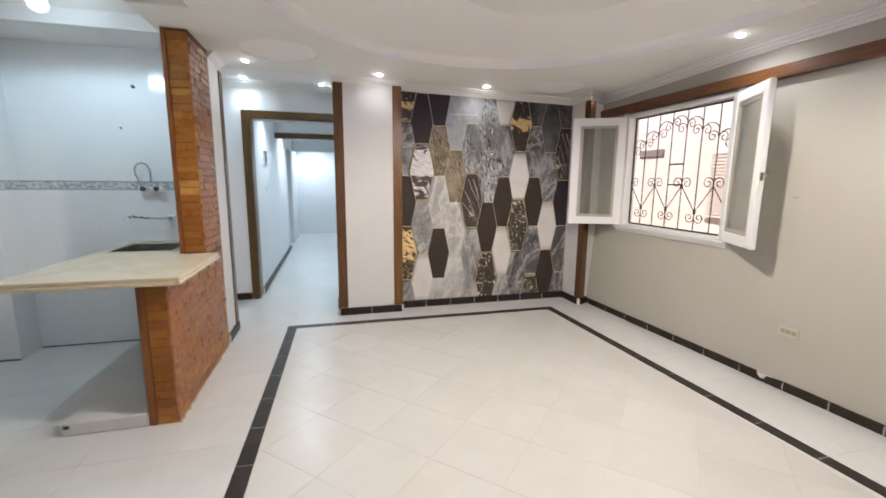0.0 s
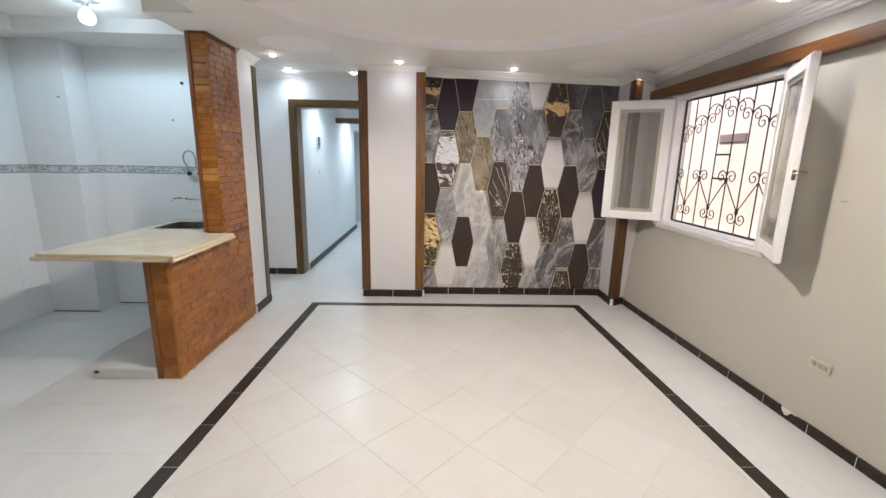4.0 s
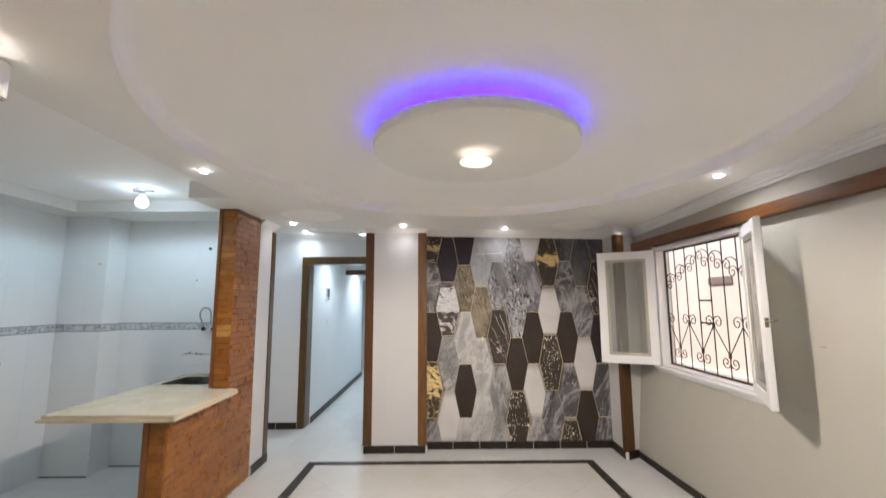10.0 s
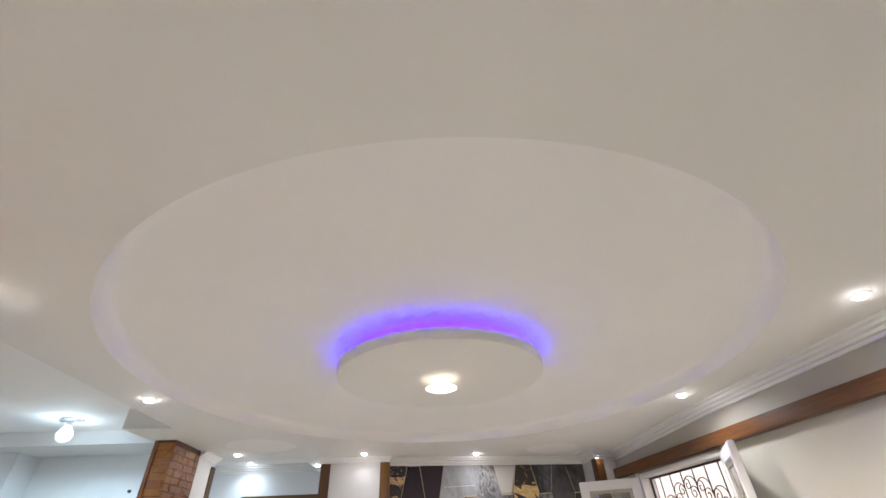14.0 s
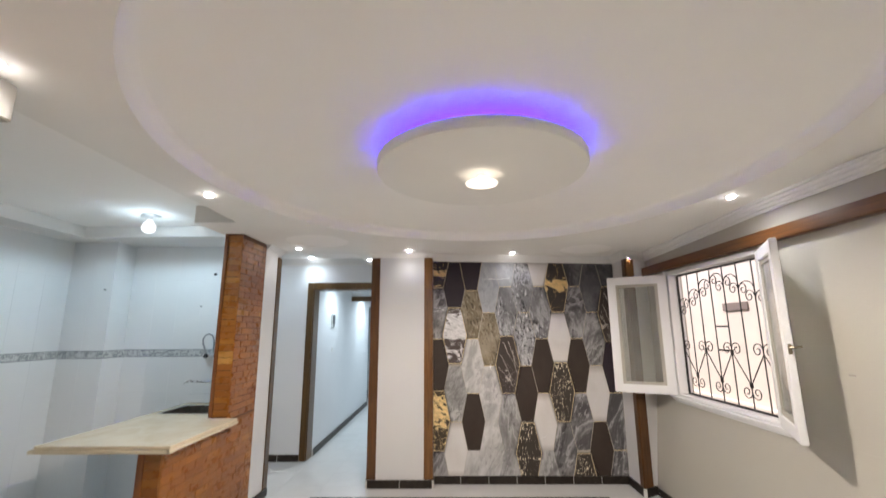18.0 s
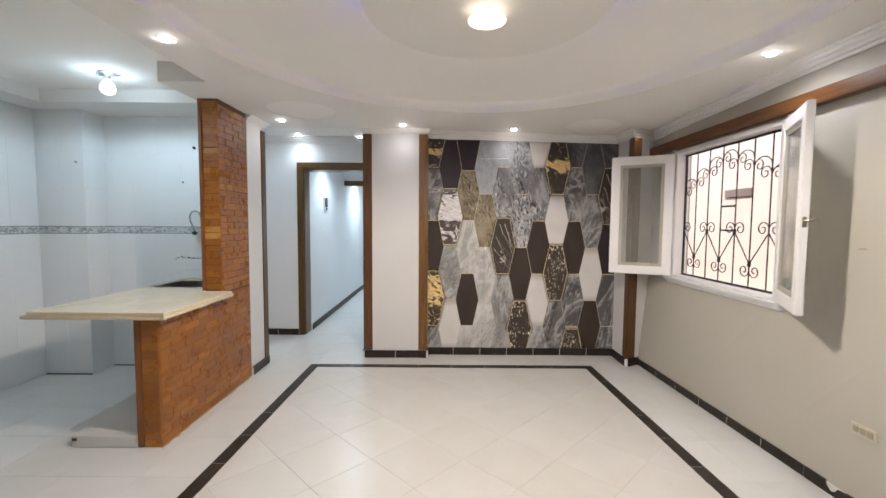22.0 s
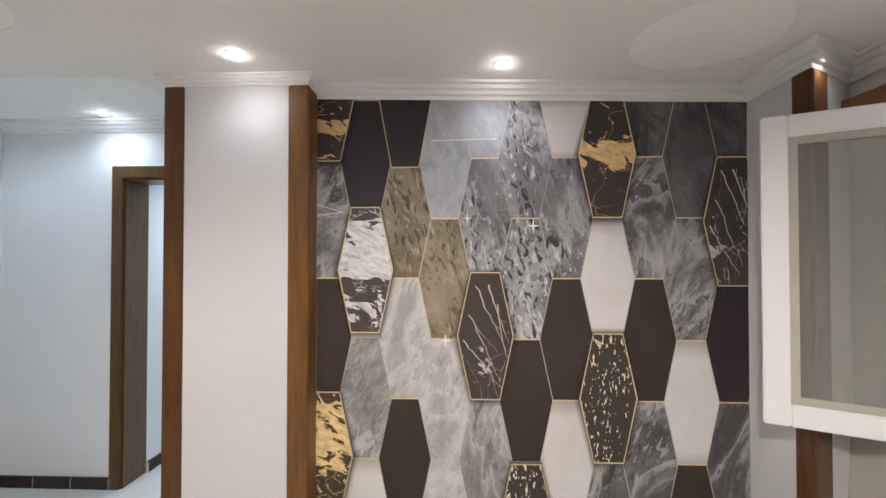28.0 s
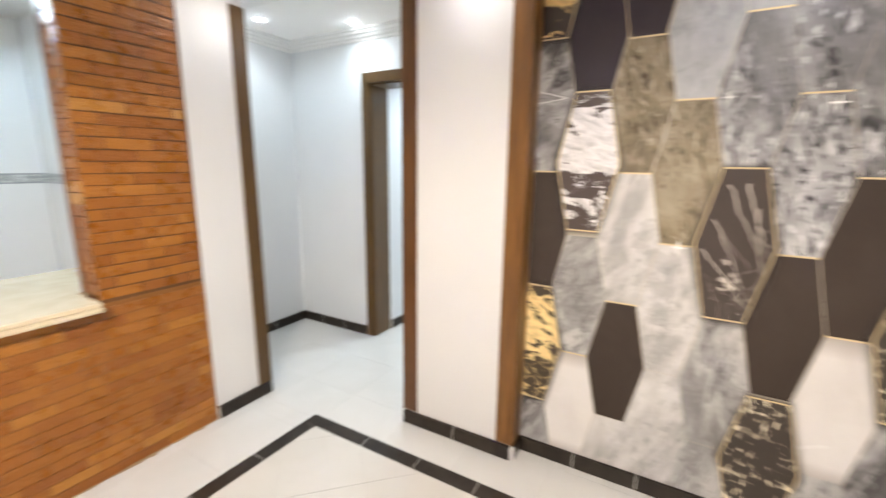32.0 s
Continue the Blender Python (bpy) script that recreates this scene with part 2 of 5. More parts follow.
def mat_brick():
    """Lacquered orange-brown clay slips: tone by slip, blotches, pale scuffs and a drawn-out surface."""
    n = Nodes("brick", 0.4)
    tone = n.ramp(n.random(), (0.0, (0.265, 0.083, 0.009)), (0.3, (0.316, 0.107, 0.012)), (0.7, (0.356, 0.126, 0.0145)), (0.95, (0.405, 0.152, 0.020)), (0.98, (0.48, 0.21, 0.038)), (1.0, (0.55, 0.28, 0.068)))
    blot, grit = n.noise(11, 5, 0.62, None, 0.5, True), n.noise(150, 4)
    drawn = n.noise(30, 5, 0.6, (0.35, 0.35, 2.2), 0.6, True)
    c = n.mix(n.ramp(blot, (0.35, (0.5, 0.5, 0.5)), (0.62, (0, 0, 0))), tone, n.mix(0.4, tone, (0.12, 0.032, 0.006)))
    c = n.mix(n.math("MULTIPLY", n.ramp(drawn, (0.60, (0, 0, 0)), (0.72, (1, 1, 1))), 0.22), c, (0.46, 0.20, 0.045))
    c = n.mix(n.math("MULTIPLY", n.ramp(drawn, (0.28, (1, 1, 1)), (0.38, (0, 0, 0))), 0.3), c, (0.12, 0.036, 0.006))
    n.colour(c)
    n.rough(n.math("ADD", n.math("MULTIPLY", blot, 0.35), 0.12))
    return n.bump(n.math("ADD", grit, n.math("ADD", n.math("MULTIPLY", blot, 2.2), n.math("MULTIPLY", drawn, 2.4))), 0.5, 0.005).mat


WALL = mat_paint("wall_paint", (0.715, 0.707, 0.70), 0.5)
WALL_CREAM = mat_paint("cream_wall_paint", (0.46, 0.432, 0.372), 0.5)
WALL_HALL = mat_paint("hall_paint", (0.74, 0.75, 0.76), 0.5)
CEIL = mat_paint("ceiling_paint", (0.90, 0.885, 0.85), 0.7)
CEIL_UP = mat_paint("ceiling_paint_upper", (0.985, 0.968, 0.94), 0.7)
PLASTER = mat_paint("gypsum_moulding", (0.84, 0.83, 0.81), 0.6)
WOOD = mat_wood("dark_stained_wood", (0.075, 0.030, 0.010), (0.178, 0.076, 0.024), 0.32)
WOOD_GOLD = mat_wood("honey_stained_wood", (0.115, 0.048, 0.011), (0.29, 0.130, 0.034), 0.32)
WOOD_X = mat_wood("dark_stained_wood_lying", (0.080, 0.028, 0.008), (0.20, 0.078, 0.020), 0.32, (0.7, 0.7, 9))
WOOD_LIGHT = mat_wood("orange_stained_wood", (0.17, 0.05, 0.012), (0.33, 0.115, 0.028), 0.4)
WOOD_DOOR = mat_wood("walnut_stained_trim", (0.072, 0.035, 0.009), (0.150, 0.076, 0.019), 0.32)
BLACK_TILE = mat_tile("black_ceramic", (0.020, 0.014, 0.010), (0.036, 0.027, 0.020), 0.42, 6)
FLOOR_TILE = mat_tile("cream_floor_tile", (0.605, 0.585, 0.548), (0.58, 0.558, 0.515), 0.26, 2.2)
FLOOR_COOL = mat_tile("white_floor_tile", (0.66, 0.655, 0.636), (0.63, 0.625, 0.602), 0.20, 2.2)
WHITE_GROUT = mat_paint("white_grout", (0.72, 0.70, 0.67), 0.7)
GROUT = mat_paint("grout", (0.60, 0.58, 0.545), 0.5, 0.4)
KIT_TILE = mat_tile("white_glazed_tile", (0.80, 0.81, 0.81), (0.785, 0.797, 0.80), 0.10, 1.6, 0.03, 0.015)
KIT_GROUT = mat_paint("pale_grout", (0.80, 0.81, 0.81), 0.4)
COUNTER = mat_tile("cream_marble_slab", (0.70, 0.605, 0.445), (0.635, 0.535, 0.375), 0.16, 4)
MORTAR = mat_paint("brown_mortar", (0.285, 0.108, 0.017), 0.6, 0.35)
# a darker tone than MORTAR, for the column's joints
MORTAR_DARK = mat_paint("dark_brown_mortar", (0.13, 0.047, 0.009), 0.7, 0.35)
BLACK_TILE.node_tree.nodes["Principled BSDF"].inputs["Specular IOR Level"].default_value = 0.3
BRICK = mat_brick()
WHITE_WOOD = mat_paint("white_lacquer", (0.76, 0.75, 0.735), 0.35, 0.03)
GOLD = mat_paint("printed_gold", (0.80, 0.63, 0.36), 0.35, 0.3)
IRON = mat_paint("black_iron", (0.018, 0.015, 0.014), 0.45, 0.3)
STEEL = mat_metal("brushed_steel", (0.30, 0.29, 0.26), 0.3)
CHROME = mat_metal("chrome", (0.85, 0.86, 0.88), 0.28)
BRASS = mat_metal("brass", (0.27, 0.22, 0.15), 0.35)
DARK = mat_paint("dark_plastic", (0.03, 0.032, 0.036), 0.4)
PLASTIC = mat_paint("cream_plastic", (0.55, 0.505, 0.40), 0.4)
PLASTIC_W = mat_paint("white_plastic", (0.78, 0.78, 0.77), 0.4)
RUBBER = mat_paint("grey_hose", (0.30, 0.32, 0.34), 0.35)
BULB = mat_glow("lit_spot", (1.0, 0.985, 0.96), 10)
BULB_COOL = mat_glow("lit_spot_cool", (0.80, 0.92, 1.0), 10)
BULB_KITCHEN = mat_glow("lit_kitchen_bulb", (0.88, 0.96, 1.0), 0.4)
BULB_WARM = mat_glow("lit_bulb_warm", (1.0, 0.90, 0.72), 0.42)
LED = mat_glow("violet_led", (0.036, 0.007, 1.0), 10)


# ---- builders ----
def box(bm, x0, x1, y0, y1, z0, z1, bevel=0.0):
    got = bmesh.ops.create_cube(bm, size=1.0, matrix=Matrix.LocRotScale(((x0 + x1) / 2, (y0 + y1) / 2, (z0 + z1) / 2), None, (abs(x1 - x0), abs(y1 - y0), abs(z1 - z0))))
    if bevel:
        edges = {e for v in got["verts"] for e in v.link_edges}
        bmesh.ops.bevel(bm, geom=list(edges), offset=bevel, segments=2, affect="EDGES")
    return got["verts"]


def boxes(*dims, bevel=0.0):
    bm = bmesh.new()
    for d in dims:
        box(bm, *d, bevel=bevel)
    return bm


def prism(bm, outline, z0, z1):
    """An upright prism over a counter-clockwise outline."""
    low = [bm.verts.new((x, y, z0)) for x, y in outline]
    top = [bm.verts.new((x, y, z1)) for x, y in outline]
    n = len(outline)
    bm.faces.new(low[::-1])
    bm.faces.new(top)
    for i in range(n):
        bm.faces.new((low[i], low[(i + 1) % n], top[(i + 1) % n], top[i]))


def lathe(bm, profile, at=(0, 0, 0), seg=24, turn=None):
    """Turns (radius, height) pairs round z; turn: a matrix laid over it."""
    rings = []
    m = Matrix.Translation(at) @ (turn or Matrix())
    for r, h in profile:
        if r < 1e-5:
            rings.append([bm.verts.new(m @ Vector((0, 0, h)))])
        else:
            rings.append([bm.verts.new(m @ Vector((r * math.cos(2 * math.pi * i / seg), r * math.sin(2 * math.pi * i / seg), h))) for i in range(seg)])
    for a, b in zip(rings, rings[1:]):
        for i in range(seg):
            j = (i + 1) % seg
            q = [a[i % len(a)], a[j % len(a)], b[j % len(b)], b[i % len(b)]]
            q = list(dict.fromkeys(q))
            if len(q) > 2:
                bm.faces.new(q)
    bmesh.ops.recalc_face_normals(bm, faces=bm.faces)


def tube(bm, points, radius, seg=8):
    """A round bar along a line of points."""
    pts = [Vector(p) for p in points]
    rings, side = [], None
    for i, p in enumerate(pts):
        d = (pts[min(i + 1, len(pts) - 1)] - pts[max(i - 1, 0)]).normalized()
        if side is None:
            side = d.orthogonal().normalized()
        side = (side - d * side.dot(d)).normalized()
        up = d.cross(side)
        rings.append([bm.verts.new(p + radius * (math.cos(2 * math.pi * k / seg) * side + math.sin(2 * math.pi * k / seg) * up)) for k in range(seg)])
    for a, b in zip(rings, rings[1:]):
        for k in range(seg):
            bm.faces.new((a[k], a[(k + 1) % seg], b[(k + 1) % seg], b[k]))
    bm.faces.new(rings[0][::-1])
    bm.faces.new(rings[-1])


def mesh_of(name, bm, material, smooth=False):
    me = bpy.data.meshes.new(name)
    bm.to_mesh(me)
    bm.free()
    me.materials.append(material)
    if smooth:
        me.polygons.foreach_set("use_smooth", [True] * len(me.polygons))
        me.set_sharp_from_angle(angle=radians(40))
    return me


def structure(name, bm, material, label="", category="", smooth=False):
    return tagged(new(name, mesh_of(name, bm, material, smooth)), label or "", category or "", "", "structure")


def thing(name, base, label, category, group=""):
    ob = new(name)
    ob.empty_display_size = 0.05
    ob.location = base
    return tagged(ob, label, category, group)


def root(ob):
    while ob.parent:
        ob = ob.parent
    return ob


def part(name, bm, material, parent, label="", smooth=False):
    """One mesh under a thing or a part; bm is in world places."""
    bmesh.ops.translate(bm, verts=bm.verts, vec=-root(parent).location)
    ob = new(name, mesh_of(name, bm, material, smooth))
    ob.parent = parent
    return tagged(ob, label)


def piece(name, me, place, parent, turn=None):
    """An alike piece that shares its mesh."""
    ob = new(name, me)
    ob.parent = parent
    ob.matrix_local = Matrix.Translation(Vector(place) - root(parent).location) @ (turn or Matrix())
    return ob


# ---- floor and floor tiles ----
XL, XR, Y_MURAL, Y_BACK = -1.60, 2.287, 0.0, -6.2
XP, YP = -1.47, -3.36


def foot(y):
    """Where the window wall meets the floor; below the window it leans out of plumb."""
    return min(XR, 2.150 - 0.0385 * (y + 0.05))


X_KIT, Y_KIT, Y_HALL, X_HALL, X_COR = -3.50, -0.42, 0.75, -2.43, -1.56
floor = structure("floor", boxes((-4.0, 3.0, Y_BACK - 0.3, 8.2, -0.2, -0.0016)), GROUT, "white glossy ceramic tiled floor with pale grout", "floor")

# ---- walls ----
W_TOP = 2.75
WIN = (-1.86, -0.64, 0.952, 2.085)
bm = boxes((XR, XR + 0.13, WIN[1], 0.30, 0, W_TOP), (XR, XR + 0.13, Y_BACK, WIN[0], 0, W_TOP),
           (XR, XR + 0.13, WIN[0], WIN[1], 0, WIN[2]), (XR, XR + 0.13, WIN[0], WIN[1], WIN[3], W_TOP))
lean_rows = []
for y in (-0.21, -1.0, -1.8, -2.6, -3.55):
    lean_rows.append([bm.verts.new(p) for p in ((foot(y) + 0.010, y, 0.0), (XR - 0.0015, y, WIN[2] - 0.02), (XR + 0.01, y, WIN[2] - 0.02), (XR + 0.01, y, 0.0))])
for a, b in zip(lean_rows, lean_rows[1:]):
    for i in range(4):
        bm.faces.new((a[i], a[(i + 1) % 4], b[(i + 1) % 4], b[i]))
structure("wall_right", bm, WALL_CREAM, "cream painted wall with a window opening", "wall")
structure("wall_mural_side", boxes((-0.655, XR, 0.0, 0.30, 0, W_TOP)), WALL, "off-white wall behind the wallpaper mural", "wall")
structure("wall_back", boxes((-4.0, 3.0, Y_BACK - 0.25, Y_BACK, 0, W_TOP)), WALL, "plain off-white wall", "wall")
structure("wall_left_rear", boxes((XL - 0.17, XP - 0.012, Y_BACK, -3.53, 0, W_TOP)), WALL, "off-white wall beside the kitchen opening", "wall")
pier = boxes((-0.655, 0.0, -0.115, 0.0, 0.0, W_TOP))
structure("wall_pier", pier, WALL, "white pier between hall opening and mural", "pier")
bm = bmesh.new()
prism(bm, [(2.018, -0.352), (XR, -0.205), (XR, 0.0), (2.018, 0.0)], 0, W_TOP)
structure("wall_corner_pier", bm, WALL, "white corner pier beside the window wall", "pier")
structure("wall_kitchen_back", boxes((X_KIT - 0.2, XL - 0.012, Y_KIT + 0.0016, -0.30, 0, W_TOP), (X_KIT, -3.0816, -0.67 + 0.0016, Y_KIT + 0.0016, 0, W_TOP)), KIT_GROUT, "kitchen rear wall under white tiles", "wall")
structure("wall_kitchen_left", boxes((X_KIT - 0.2, X_KIT - 0.0016, -4.4, -0.30, 0, W_TOP)), KIT_GROUT, "kitchen side wall under white tiles", "wall")
structure("wall_kitchen_front", boxes((X_KIT, XL - 0.17, -4.4, -4.2, 0, W_TOP)), WALL, "plain kitchen end wall", "wall")
structure("wall_kitchen_pier", boxes((XL - 0.17, XL, -0.665, -0.30, 0, W_TOP)), WALL, "white end of the kitchen wall", "pier")
structure("wall_hall_left", boxes((X_HALL - 0.2, X_HALL, -0.30, 1.0, 0, W_TOP)), WALL_HALL, "white hall wall", "wall")
DOOR = (-1.575, -0.60, 2.085)
structure("wall_hall_far", boxes((X_HALL - 0.2, DOOR[0], Y_HALL, Y_HALL + 0.2, 0, W_TOP), (DOOR[1], 0.2, Y_HALL, Y_HALL + 0.2, 0, W_TOP),
                                 (DOOR[0], DOOR[1], Y_HALL, Y_HALL + 0.2, DOOR[2], W_TOP)), WALL_HALL, "white hall wall with a corridor opening", "wall")
structure("wall_hall_right", boxes((0.0, 0.2, 0.30, Y_HALL, 0, W_TOP)), WALL_HALL, "white hall wall", "wall")
structure("wall_corridor_left", boxes((X_COR - 0.15, X_COR, Y_HALL + 0.2, 4.55, 0, W_TOP), (X_COR - 0.15, X_COR, 4.55, 5.45, 2.05, W_TOP),
                                      (X_COR - 0.15, X_COR, 5.45, 7.0, 0, W_TOP)), WALL_HALL, "long white corridor wall", "wall")
structure("wall_corridor_right", boxes((-0.45, -0.30, Y_HALL + 0.2, 7.0, 0, W_TOP)), WALL_HALL, "long white corridor wall", "wall")
structure("wall_corridor_end", boxes((-3.2, -0.30, 7.0, 7.2, 0, W_TOP)), WALL_HALL, "white wall closing the corridor", "wall")
structure("wall_side_room", boxes((-3.2, -3.0, 4.0, 7.0, 0, W_TOP), (-3.0, X_COR - 0.15, 4.0, 4.2, 0, W_TOP), (-3.0, X_COR - 0.15, 6.8, 7.0, 0, W_TOP)), WALL_HALL, "white walls of a side room", "wall")


# ---- ceilings ----
def loop(bm, pts, z):
    vs = [bm.verts.new((x, y, z)) for x, y in pts]
    return [bm.edges.new((vs[i], vs[(i + 1) % len(vs)])) for i in range(len(vs))]


def ring(cx, cy, r, n):
    wide = 0.925 if r > 1 else 1.0
    return [(cx + wide * r * math.cos(2 * math.pi * i / n), cy + r * math.sin(2 * math.pi * i / n)) for i in range(n)]


BIG, SIDE_L, SIDE_R = (0.37, -2.47, 1.68), (-1.06, -0.79, 0.285), (1.59, -0.42, 0.255)
OUT = [(-1.47, Y_BACK), (XR, Y_BACK), (XR, -1.9), (XR, -0.4), (XR, 0.0), (0.2, 0.0), (0.2, Y_HALL), (-0.84, Y_HALL), (-0.84, -0.06), (-0.92, -0.12), (-1.80, -0.12), (-1.80, -1.525), (-1.47, -1.525)]
bm = bmesh.new()
edges = loop(bm, OUT, Z_LOW)
for cx, cy, r in (BIG, SIDE_L, SIDE_R):
    edges += loop(bm, ring(cx, cy, r, 128 if r > 1 else 64), Z_LOW)
bmesh.ops.triangle_fill(bm, edges=edges, use_beauty=True)
for f in bm.faces:
    if f.normal.z > 0:
        f.normal_flip()
rim = [e for e in bm.edges if len(e.link_faces) == 1]
got = bmesh.ops.extrude_edge_only(bm, edges=rim)
for v in got["geom"]:
    if isinstance(v, bmesh.types.BMVert):
        r2 = ((v.co.x - BIG[0]) / 0.925) ** 2 + (v.co.y - BIG[1]) ** 2
        small = min(math.hypot(v.co.x - c[0], v.co.y - c[1]) - c[2] for c in (SIDE_L, SIDE_R))
        v.co.z = Z_LOW + 0.001 if abs(r2 ** 0.5 - BIG[2]) < 0.01 else Z_LOW + 0.004 if small < 0.005 else 2.62
for v in bm.verts:
    v.co.z -= sag(v.co.x, v.co.y)
ceiling = structure("ceiling", bm, CEIL, "cream dropped gypsum ceiling with a large circular recess", "ceiling", True)
bm = bmesh.new()
cove = [(BIG[2], Z_LOW + 0.0005), (BIG[2] - 0.004, Z_LOW + 0.022), (BIG[2] - 0.009, Z_LOW + 0.045), (BIG[2] - 0.018, Z_LOW + 0.065), (BIG[2] - 0.032, Z_UP - 0.004), (BIG[2] - 0.055, Z_UP)]
rows = [[bm.verts.new((x, y, z)) for x, y in ring(BIG[0], BIG[1], r, 128)] for r, z in cove]
for a, b in zip(rows, rows[1:]):
    for i in range(128):
        bm.faces.new((a[i - 1], a[i], b[i], b[i - 1])).smooth = True
bm.faces.new(rows[-1][::-1])
bmesh.ops.recalc_face_normals(bm, faces=bm.faces)
if rows[-1][0].link_faces[0].normal.z > 0:
    bmesh.ops.reverse_faces(bm, faces=bm.faces)
for cx, cy, r, z, n in ((*SIDE_L, Z_LOW + 0.004, 64), (*SIDE_R, Z_LOW + 0.004, 64)):
    bm.faces.new([bm.verts.new((x, y, z)) for x, y in ring(cx, cy, r, n)][::-1])
for v in bm.verts:
    v.co.z -= sag(v.co.x, v.co.y)
structure("ceiling_recess", bm, CEIL_UP, "white circular recess panels in the dropped ceiling", "ceiling")
structure("ceiling_kitchen", boxes((X_KIT, -1.40, -4.2, -0.30, Z_KIT, Z_KIT + 0.05)), CEIL_UP, "white kitchen ceiling", "ceiling")
structure("ceiling_hall", boxes((X_HALL, -0.80, -0.30, Y_HALL, Z_HALL, Z_HALL + 0.05)), CEIL_UP, "white hall ceiling", "ceiling")
structure("ceiling_corridor", boxes((-3.0, -0.30, Y_HALL + 0.2, 7.0, 2.37, 2.42)), CEIL_UP, "white corridor ceiling", "ceiling")
# Unseen slab over all rooms, added so no daylight leaks past the ceilings.
structure("roof_slab", boxes((-4.0, 2.53, Y_BACK - 0.3, 8.2, W_TOP, W_TOP + 0.15)), CEIL, "unseen slab added above the rooms to keep daylight out", "ceiling")
# boxed cornice round the kitchen
structure("kitchen_cornice", boxes((X_KIT + 0.285, -1.84, -0.90, Y_KIT + 0.012, 2.416, Z_KIT), (X_KIT - 0.01, X_KIT + 0.285, -4.2, Y_KIT + 0.012, 2.416, Z_KIT)), PLASTER, "white boxed cornice round the kitchen ceiling", "cornice")


# ---- crown mouldings ----
PROFILE = [(0.075, 0.0), (0.075, 0.014), (0.055, 0.018), (0.050, 0.034), (0.032, 0.040), (0.028, 0.056), (0.012, 0.062), (0.010, 0.078), (0.0, 0.080), (0.0, 0.0)]


def crown(name, line, z, label, out_scale=1.0, down_scale=1.0):
    """A stepped moulding along a line of wall corners; it stands out to the right of the line."""
    bm = bmesh.new()
    pts = [Vector((*p, 0)) for p in line]
    rows = []
    for i, p in enumerate(pts):
        a = (pts[i] - pts[i - 1]).normalized() if i else (pts[1] - pts[0]).normalized()
        b = (pts[i + 1] - pts[i]).normalized() if i < len(pts) - 1 else a
        na, nb = Vector((a.y, -a.x, 0)), Vector((b.y, -b.x, 0))
        m = (na + nb) / (1 + na.dot(nb))
        rows.append([bm.verts.new(p + m * out * out_scale + Vector((0, 0, z - sag(p.x, p.y) - 0.0005 - down * down_scale))) for out, down in PROFILE])
    for u, v in zip(rows, rows[1:]):
        for k in range(len(PROFILE)):
            j = (k + 1) % len(PROFILE)
            bm.faces.new((u[k], v[k], v[j], u[j]))
    bm.faces.new(rows[0])
    bm.faces.new(rows[-1][::-1])
    bmesh.ops.recalc_face_normals(bm, faces=bm.faces)
    return structure(name, bm, PLASTER, label, "moulding")


C_LAB = "white stepped gypsum crown moulding"
crown("trim_crown_pier", [(-0.655, Y_HALL - 0.4), (-0.655, -0.115), (0.0, -0.115), (0.0, -0.038)], Z_LOW, C_LAB, 0.5, 0.62)
crown("trim_crown_mural", [(0.0, 0.0), (2.018, 0.0), (2.018, -0.352), (XR, -0.205), (XR, -1.9), (XR, Y_BACK)], Z_LOW, C_LAB, 1.0, 0.93)
crown("trim_crown_kitchen_pier", [(XL, -0.665), (XL, -0.30), (X_HALL, -0.30)], Z_LOW, C_LAB, 0.6, 0.62)
crown("trim_crown_hall", [(X_HALL, -0.30), (X_HALL, Y_HALL), (-0.84, Y_HALL)], Z_HALL, C_LAB)
crown("trim_crown_rear_pier", [(XP - 0.01, Y_BACK), (XP - 0.01, -3.522)], Z_LOW, C_LAB)
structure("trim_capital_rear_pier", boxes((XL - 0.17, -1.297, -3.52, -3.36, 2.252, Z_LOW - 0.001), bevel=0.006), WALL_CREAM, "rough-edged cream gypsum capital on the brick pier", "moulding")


# ---- wooden corner trims ----
def trim(name, *dims, material=None, label=""):
    return structure(name, boxes(*dims, bevel=0.004), material or WOOD, label or "dark stained wooden corner trim", "trim")


trim("trim_pier_left", (-0.663, -0.570, -0.122, -0.111, 0.078, 2.334), (-0.663, -0.652, -0.112, 0.02, 0.078, 2.334))
trim("trim_pier_right", (-0.085, 0.008, -0.122, -0.111, 0.078, 2.334), (-0.003, 0.008, -0.112, -0.002, 0.078, 2.334), material=WOOD_GOLD, label="honey stained wooden corner trim")
bm = boxes((-0.006, 0.112, -0.010, 0.004, 0.075, 2.272), bevel=0.004)
bmesh.ops.transform(bm, matrix=Matrix.Translation((2.018, -0.352, 0)) @ Matrix.Rotation(math.atan2(0.147, 0.267), 4, "Z"), verts=bm.verts)
box(bm, 2.009, 2.021, -0.352, -0.27, 0.075, 2.272, bevel=0.004)
structure("trim_corner_pier", bm, WOOD, "dark stained wooden corner trim", "trim")
trim("trim_kitchen_pier", (XL - 0.07, XL + 0.010, -0.304, -0.293, 0.075, 2.305), (XL - 0.003, XL + 0.010, -0.385, -0.303, 0.075, 2.305), material=WOOD_DOOR)
structure("trim_window_rail", boxes((XR - 0.055, XR + 0.002, Y_BACK, -0.215, 2.10, 2.185), bevel=0.005), WOOD_X, "long dark wooden rail above the window", "trim")

